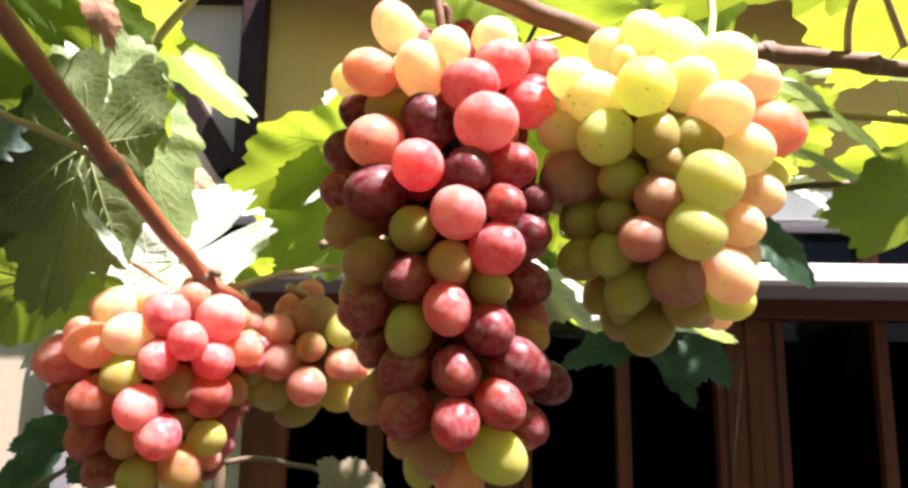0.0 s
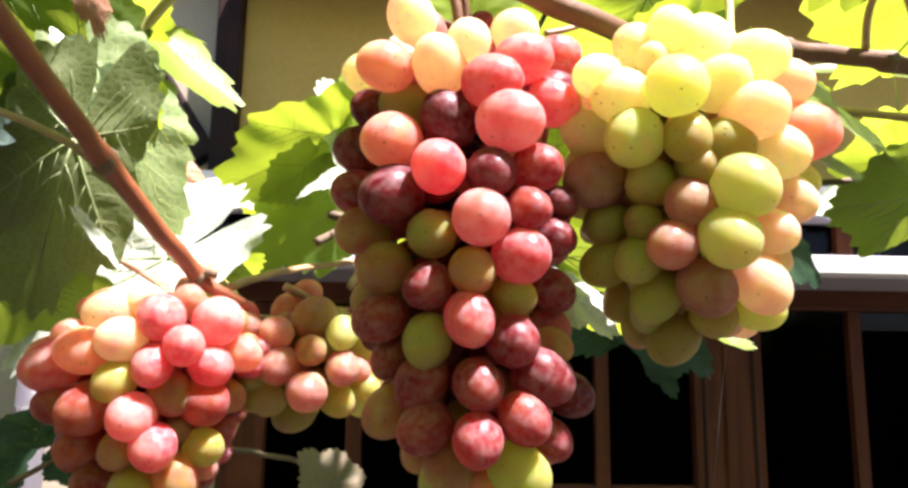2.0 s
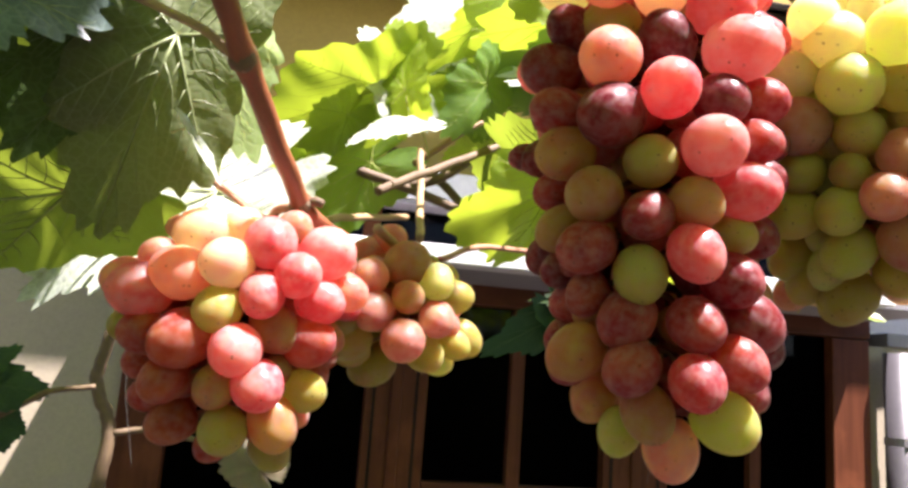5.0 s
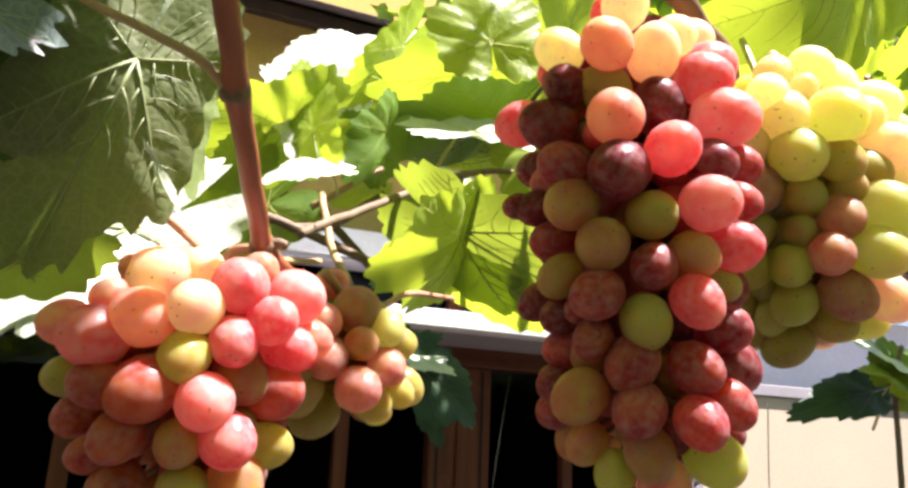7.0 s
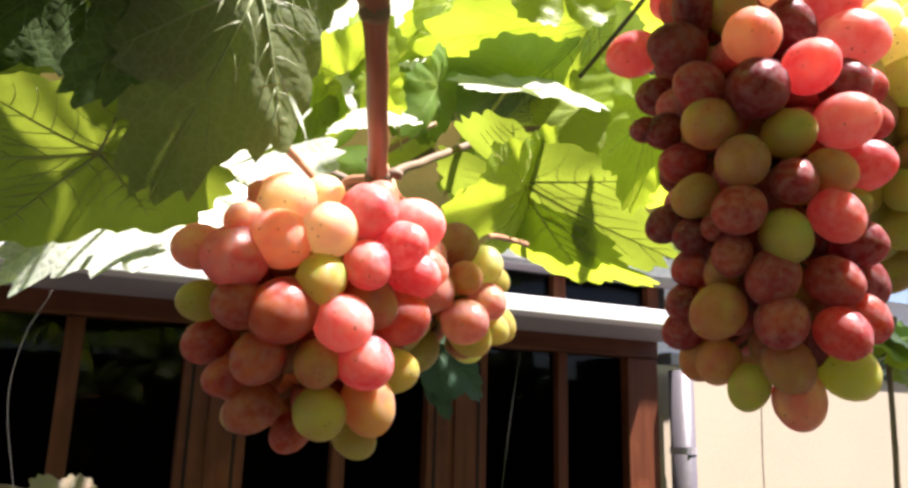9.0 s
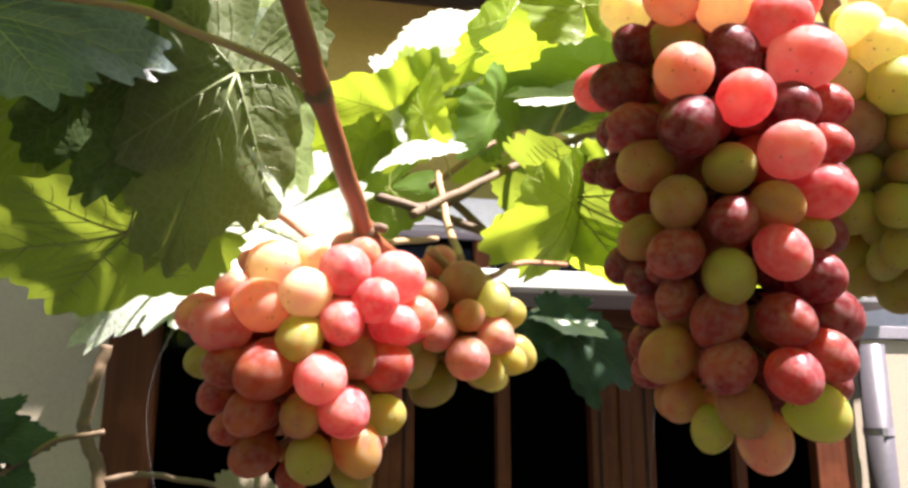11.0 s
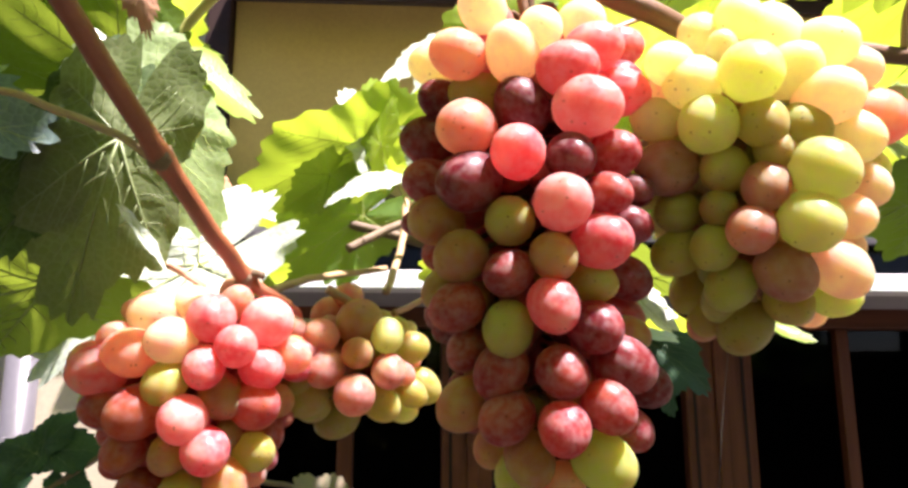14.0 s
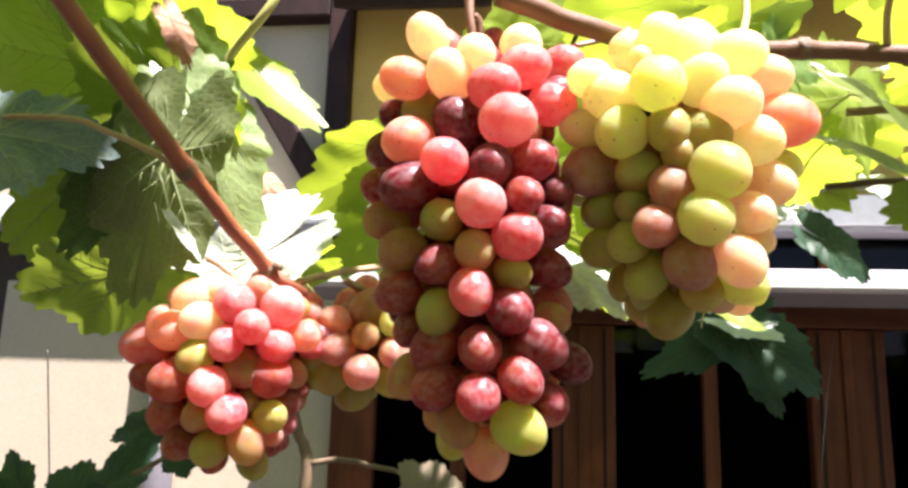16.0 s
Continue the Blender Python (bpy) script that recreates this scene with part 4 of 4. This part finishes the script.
cane("string", [(-1.679, 2.6, 1.3), (-1.724, 2.6, 1.593), (-1.757, 2.6, 1.802)], 0.0028, 0.0028, wire_steel, "thin dark cord hanging before the wall", amount=0.0002, cat="string")
cane("string", [(2.424, 2.6, 1.356), (2.429, 2.6, 1.575), (2.448, 2.6, 1.878)], 0.0024, 0.0024, wire_steel, "thin dark cord hanging before the wall", amount=0.0002, cat="string")

# ---------------------------------------------------------------- leaves in place
vine_leaf((-0.213, 0.430, 1.834), (-0.246, 0.447, 1.732), (-0.05, -0.87, -0.5), 0.50, under, 0.05)
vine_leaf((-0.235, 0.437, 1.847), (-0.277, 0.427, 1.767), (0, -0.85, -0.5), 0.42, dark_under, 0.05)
vine_leaf((-0.268, 0.485, 1.762), (-0.365, 0.500, 1.744), (-0.05, -0.85, -0.5), 0.50, shade_under, 0.05)
vine_leaf((-0.205, 0.560, 1.790), (-0.318, 0.550, 1.716), (0.15, -0.8, 0.6), 0.45, silver, 0.06)
vine_leaf((-0.201, 0.660, 1.791), (-0.280, 0.680, 1.763), (0, -0.5, -0.8), 0.4, yellow, 0.05)
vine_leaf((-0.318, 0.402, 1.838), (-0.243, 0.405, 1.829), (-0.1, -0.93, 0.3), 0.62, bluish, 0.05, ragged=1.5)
vine_leaf((-0.207, 0.455, 1.869), (-0.174, 0.485, 1.799), (0.3, -0.83, 0.5), 0.66, glossy, 0.08)
vine_leaf((-0.347, 0.700, 2.064), (-0.198, 0.720, 1.992), (0.1, -0.5, 0.85), 0.5, yellow, 0.1)
vine_leaf((-0.255, 0.520, 1.949), (-0.343, 0.500, 1.993), (0, -0.7, -0.7), 0.7, yellow, 0.05)
vine_leaf((-0.226, 0.490, 1.886), (-0.281, 0.500, 1.962), (0, -0.7, -0.6), 0.6, yellow, 0.05)
vine_leaf((0.048, 0.780, 2.063), (-0.055, 0.760, 2.008), (0.1, -0.7, 0.7), 0.72, silver, 0.06)
vine_leaf((0.199, 0.740, 2.095), (-0.008, 0.700, 1.972), (0, -0.65, -0.75), 0.55, yellow, 0.08)
vine_leaf((0.143, 0.920, 2.163), (0.142, 0.920, 2.204), (0, -0.8, -0.5), 0.90, yellow, 0.05)
vine_leaf((0.003, 0.820, 2.000), (-0.102, 0.800, 1.932), (0.1, -0.6, 0.8), 0.66, silver, 0.08)
vine_leaf((-0.001, 0.700, 1.944), (-0.037, 0.680, 1.887), (0, -0.75, -0.6), 0.60, leaf_green, 0.10)
vine_leaf((0.157, 0.800, 2.017), (0.013, 0.780, 1.981), (0, -0.6, 0.8), 0.34, silver, 0.06)
vine_leaf((0.183, 0.811, 1.997), (0.042, 0.788, 1.971), (0, -0.7, -0.6), 0.24, yellow, 0.10)
vine_leaf((0.020, 0.800, 1.922), (-0.020, 0.800, 1.898), (0, -0.7, -0.6), 0.55, yellow, 0.06)
vine_leaf((0.032, 0.720, 1.890), (0.014, 0.720, 1.866), (0, -0.7, -0.6), 0.60, yellow, 0.06)
vine_leaf((0.141, 0.765, 2.011), (0.006, 0.719, 1.946), (0.1, -0.6, -0.75), 0.42, leaf_green, 0.10)
vine_leaf((0.084, 0.700, 1.962), (0.218, 0.720, 1.985), (0, -0.55, 0.8), 0.40, silver, 0.08)
vine_leaf((0.179, 0.740, 1.973), (0.197, 0.700, 1.892), (0, -0.6, -0.75), 0.70, yellow, 0.05)
vine_leaf((0.028, 0.600, 1.825), (-0.044, 0.580, 1.781), (0, -0.75, -0.65), 0.72, yellow, 0.05)
vine_leaf((0.032, 0.610, 1.833), (0.138, 0.550, 1.761), (0.05, -0.7, -0.7), 0.42, shade_under, 0.08)
vine_leaf((0.054, 0.620, 1.797), (0.137, 0.580, 1.750), (0, -0.5, -0.85), 0.35, yellow, 0.05)
vine_leaf((0.049, 0.800, 1.994), (-0.028, 0.780, 1.959), (0, -0.6, 0.8), 0.45, silver, 0.05)
vine_leaf((-0.025, 0.740, 1.944), (0.001, 0.720, 1.899), (0, -0.7, -0.6), 0.60, leaf_green, 0.06)
vine_leaf((0.290, 0.800, 2.048), (0.231, 0.780, 1.956), (0, -0.7, -0.6), 0.60, leaf_green, 0.06)
vine_leaf((0.385, 0.860, 2.040), (0.341, 0.840, 1.935), (0, -0.6, -0.8), 0.80, yellow, 0.05)
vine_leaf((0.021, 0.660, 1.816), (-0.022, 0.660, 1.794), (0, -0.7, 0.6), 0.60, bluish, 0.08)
vine_leaf((-0.098, 0.665, 1.912), (-0.202, 0.650, 1.851), (0, -0.72, -0.68), 0.50, yellow, 0.05)
vine_leaf((-0.081, 0.650, 1.908), (-0.097, 0.660, 1.979), (-0.35, -0.8, -0.4), 0.42, yellow, 0.12)
vine_leaf((-0.085, 0.660, 1.911), (-0.121, 0.670, 1.977), (-0.2, -0.8, 0.5), 0.42, silver, 0.12)
vine_leaf((-0.073, 0.630, 1.872), (-0.125, 0.620, 1.855), (0, -0.6, 0.8), 0.38, silver, 0.08)
vine_leaf((-0.125, 0.660, 1.884), (-0.158, 0.650, 1.850), (0, -0.7, -0.6), 0.60, yellow, 0.06)
vine_leaf((-0.099, 0.720, 1.863), (-0.179, 0.700, 1.800), (0, -0.8, -0.5), 0.60, leaf_green, 0.06)
vine_leaf((-0.170, 0.740, 1.869), (-0.252, 0.740, 1.870), (0, -0.5, 0.85), 0.40, silver, 0.06)
vine_leaf((-0.174, 0.800, 1.896), (-0.207, 0.800, 1.871), (0, -0.6, -0.7), 0.70, yellow, 0.06)
vine_leaf((-0.019, 0.860, 2.102), (-0.085, 0.840, 2.057), (0, -0.7, 0.65), 0.50, silver, 0.06)
vine_leaf((0.020, 0.740, 2.054), (-0.050, 0.720, 1.958), (0.2, -0.65, -0.7), 0.36, yellow, 0.06)
vine_leaf((-0.004, 0.900, 2.049), (-0.079, 0.880, 2.001), (0, -0.6, 0.8), 0.50, silver, 0.06)
vine_leaf((0.033, 0.800, 1.975), (-0.071, 0.780, 1.948), (0, -0.65, -0.7), 0.30, leaf_green, 0.10)
vine_leaf((-0.340, 0.520, 1.939), (-0.458, 0.520, 1.970), (0, -0.75, -0.65), 0.75, leaf_green, 0.05)
vine_leaf((0.295, 0.600, 1.937), (0.368, 0.600, 1.887), (0, -0.4, 0.9), 1.1, silver, 0.06)
vine_leaf((0.277, 0.620, 1.903), (0.349, 0.620, 1.878), (0, -0.4, 0.9), 0.9, silver, 0.06)
vine_leaf((0.397, 0.620, 1.863), (0.302, 0.600, 1.837), (0, -0.7, -0.5), 0.6, shade_under, 0.05)
vine_leaf((0.452, 0.700, 1.919), (0.367, 0.700, 1.901), (0, -0.6, -0.8), 0.8, yellow, 0.05)
vine_leaf((0.378, 0.550, 2.010), (0.271, 0.550, 1.989), (0, -0.6, -0.8), 1.0, yellow, 0.05)
vine_leaf((0.456, 0.750, 2.023), (0.371, 0.750, 2.029), (0, -0.4, 0.9), 1.1, silver, 0.05)
vine_leaf((0.282, 0.420, 2.039), (0.140, 0.440, 1.949), (0, -0.8, -0.5), 0.6, yellow, 0.05)
vine_leaf((0.237, 0.550, 1.804), (0.274, 0.560, 1.777), (0.2, -0.8, 0.3), 0.55, shade, 0.05)
vine_leaf((0.246, 0.700, 1.925), (0.323, 0.700, 1.896), (0, -0.6, -0.8), 0.8, yellow, 0.05)
vine_leaf((0.067, 0.500, 1.858), (0.069, 0.520, 1.792), (0, -0.6, -0.8), 0.6, yellow, 0.05)
vine_leaf((0.101, 0.480, 1.921), (0.060, 0.500, 1.943), (0, -0.6, -0.8), 0.5, yellow, 0.05)
vine_leaf((0.143, 0.550, 1.959), (0.202, 0.560, 1.999), (0, -0.6, -0.8), 0.4, yellow, 0.05)
vine_leaf((0.011, 0.520, 1.948), (0.002, 0.530, 2.005), (0, -0.6, -0.8), 0.9, yellow, 0.05)
vine_leaf((0.045, 0.410, 1.755), (0.080, 0.400, 1.735), (0, -0.6, 0.8), 0.7, silver, 0.08)
vine_leaf((0.066, 0.425, 1.744), (0.090, 0.410, 1.727), (0, -0.6, -0.8), 0.4, yellow, 0.06)
vine_leaf((0.126, 0.420, 1.737), (0.150, 0.400, 1.725), (0, -0.4, 0.9), 0.35, yellow, 0.04)
vine_leaf((-0.231, 0.470, 1.884), (-0.310, 0.458, 1.852), (0, -0.85, -0.5), 0.95, shade_under, 0.05)
vine_leaf((-0.206, 0.400, 1.915), (-0.190, 0.402, 1.886), (0.3, -0.8, 0.3), 0.34, dead_leaf, 0.3, ragged=1.8)
vine_leaf((-0.207, 0.590, 1.858), (-0.191, 0.590, 1.839), (0.3, -0.8, 0.3), 0.7, dead_leaf, 0.3, ragged=1.4)
vine_leaf((0.053, 0.790, 1.906), (0.060, 0.790, 1.875), (0.3, -0.8, 0.3), 0.3, dead_leaf, 0.3, ragged=1.4)

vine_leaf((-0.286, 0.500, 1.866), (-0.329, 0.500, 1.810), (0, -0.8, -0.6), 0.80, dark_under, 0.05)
vine_leaf((-0.198, 0.420, 1.784), (-0.183, 0.428, 1.765), (0.3, -0.6, 0.75), 0.22, silver, 0.05)

vine_leaf((-0.333, 0.530, 1.856), (-0.405, 0.540, 1.788), (0, -0.85, -0.5), 0.7, shade_under, 0.05)

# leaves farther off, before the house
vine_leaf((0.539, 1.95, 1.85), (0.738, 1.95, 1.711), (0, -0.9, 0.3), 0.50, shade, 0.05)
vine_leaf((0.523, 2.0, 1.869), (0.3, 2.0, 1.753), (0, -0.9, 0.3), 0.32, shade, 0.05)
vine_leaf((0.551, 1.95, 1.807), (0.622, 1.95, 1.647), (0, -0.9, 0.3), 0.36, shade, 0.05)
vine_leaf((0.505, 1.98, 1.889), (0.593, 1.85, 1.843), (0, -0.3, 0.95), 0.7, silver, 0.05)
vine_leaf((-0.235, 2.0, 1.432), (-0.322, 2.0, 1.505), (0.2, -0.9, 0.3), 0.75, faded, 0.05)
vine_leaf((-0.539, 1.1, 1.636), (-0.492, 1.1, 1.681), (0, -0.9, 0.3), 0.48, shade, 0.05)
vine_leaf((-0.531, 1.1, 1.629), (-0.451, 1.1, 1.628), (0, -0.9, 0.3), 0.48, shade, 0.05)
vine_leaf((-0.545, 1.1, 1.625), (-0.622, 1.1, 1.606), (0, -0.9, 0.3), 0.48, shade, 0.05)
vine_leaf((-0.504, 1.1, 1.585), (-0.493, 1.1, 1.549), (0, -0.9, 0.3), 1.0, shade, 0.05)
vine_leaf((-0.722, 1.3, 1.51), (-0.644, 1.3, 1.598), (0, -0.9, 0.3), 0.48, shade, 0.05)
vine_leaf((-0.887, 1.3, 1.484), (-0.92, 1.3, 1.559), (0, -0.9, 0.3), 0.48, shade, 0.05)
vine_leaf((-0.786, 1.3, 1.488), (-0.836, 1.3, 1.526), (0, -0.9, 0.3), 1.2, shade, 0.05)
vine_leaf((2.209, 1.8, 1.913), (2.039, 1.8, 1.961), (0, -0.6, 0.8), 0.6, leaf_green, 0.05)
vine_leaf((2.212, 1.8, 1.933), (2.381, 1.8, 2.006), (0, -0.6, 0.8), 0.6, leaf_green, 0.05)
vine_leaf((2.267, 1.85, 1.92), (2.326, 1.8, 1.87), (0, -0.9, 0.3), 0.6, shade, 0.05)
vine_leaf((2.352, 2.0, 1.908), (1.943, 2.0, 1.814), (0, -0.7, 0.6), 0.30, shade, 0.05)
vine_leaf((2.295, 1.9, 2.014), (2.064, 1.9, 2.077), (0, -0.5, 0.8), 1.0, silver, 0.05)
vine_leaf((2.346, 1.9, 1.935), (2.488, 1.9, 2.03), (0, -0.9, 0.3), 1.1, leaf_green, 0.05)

# leaves of the vine behind the bunches
rng = random.Random(23)
for _ in range(14):
    at = Vector((rng.uniform(0.22, 0.72), rng.uniform(0.9, 1.15), rng.uniform(1.93, 2.06)))
    size = rng.uniform(0.05, 0.10)
    a = rng.uniform(0, 6.28)
    way = Vector((math.cos(a), 0.35 * math.sin(a), rng.uniform(-0.6, 0.25))).normalized()
    face = Vector((rng.uniform(-0.4, 0.4), -0.6, rng.choice((-0.8, -0.5, 0.8, 0.8))))
    skin = silver if face.z > 0 else rng.choice((yellow, yellow, yellow, leaf_green))
    vine_leaf(at, at + way * size, face, rng.uniform(0.8, 1.1), skin, 0.06)

# ---------------------------------------------------------------- the vine roof over the yard, above the view
bm = bmesh.new()
TOWARDS_SUN = SUN_FROM / SUN_FROM.z
# (seed, count, x, x, y, y, z, z): the roof itself, then growth added farther out to shade the yard
spots = []
for seed, count, x0, x1, y0, y1, z0, z1 in ((11, 3600, -2.6, 2.8, -3.0, 0.95, 2.28, 2.6), (13, 2900, -2.2, 3.4, 0.7, 2.0, 2.85, 3.1)):
    rng = random.Random(seed)
    spots += [(rng.uniform(x0, x1), rng.uniform(y0, y1), rng.uniform(z0, z1)) for _ in range(count)]
# thicker unseen growth added over the big leaves to shade them
rng = random.Random(12)
spots += [(rng.gauss(-0.12, 0.27), rng.gauss(0.05, 0.27), rng.uniform(2.28, 2.6)) for _ in range(900)]
rng = random.Random(14)
# four unseen leaves added to throw shade on the small bunch
hanging = [(0.118, 0.352, 2.33), (0.150, 0.338, 2.38), (0.125, 0.372, 2.36), (0.105, 0.345, 2.30)]
for x, y, z in spots + hanging:
    # leaves are left out where the sun should reach bunches and leaves
    low = Vector((x, y, z)) - TOWARDS_SUN * (z - 1.76)
    edge = 0.249 + 0.015 * noise.noise(Vector((low.x * 14, 0.0, 4.0)))
    if (x, y, z) not in hanging and edge < low.y < 1.15 and -0.4 < low.x < 0.8 and not (low.x < -0.222 and low.y < 0.405) and not (low.x < -0.085 and low.y < 0.34):
        continue
    size = rng.uniform(0.05, 0.085)
    turn = Euler((rng.uniform(-0.7, 0.7), rng.uniform(-0.7, 0.7), rng.uniform(0, 6.3))).to_matrix()
    ring = []
    for k in range(14):
        a = 2 * math.pi * k / 14
        reach = size * (0.72 + 0.28 * math.cos(5 * a)) * rng.uniform(0.9, 1.1)
        ring.append(bm.verts.new(Vector((x, y, z)) + turn @ Vector((math.cos(a) * reach, math.sin(a) * reach, -0.15 * reach))))
    mid = bm.verts.new((x, y, z))
    for k in range(14):
        bm.faces.new((mid, ring[k], ring[(k + 1) % 14]))
tagged(link_mesh("vine_canopy", bm, leaf_green), "dense green vine leaves above the view, laid out to shape sunlight", "vine canopy", kind="stuff")
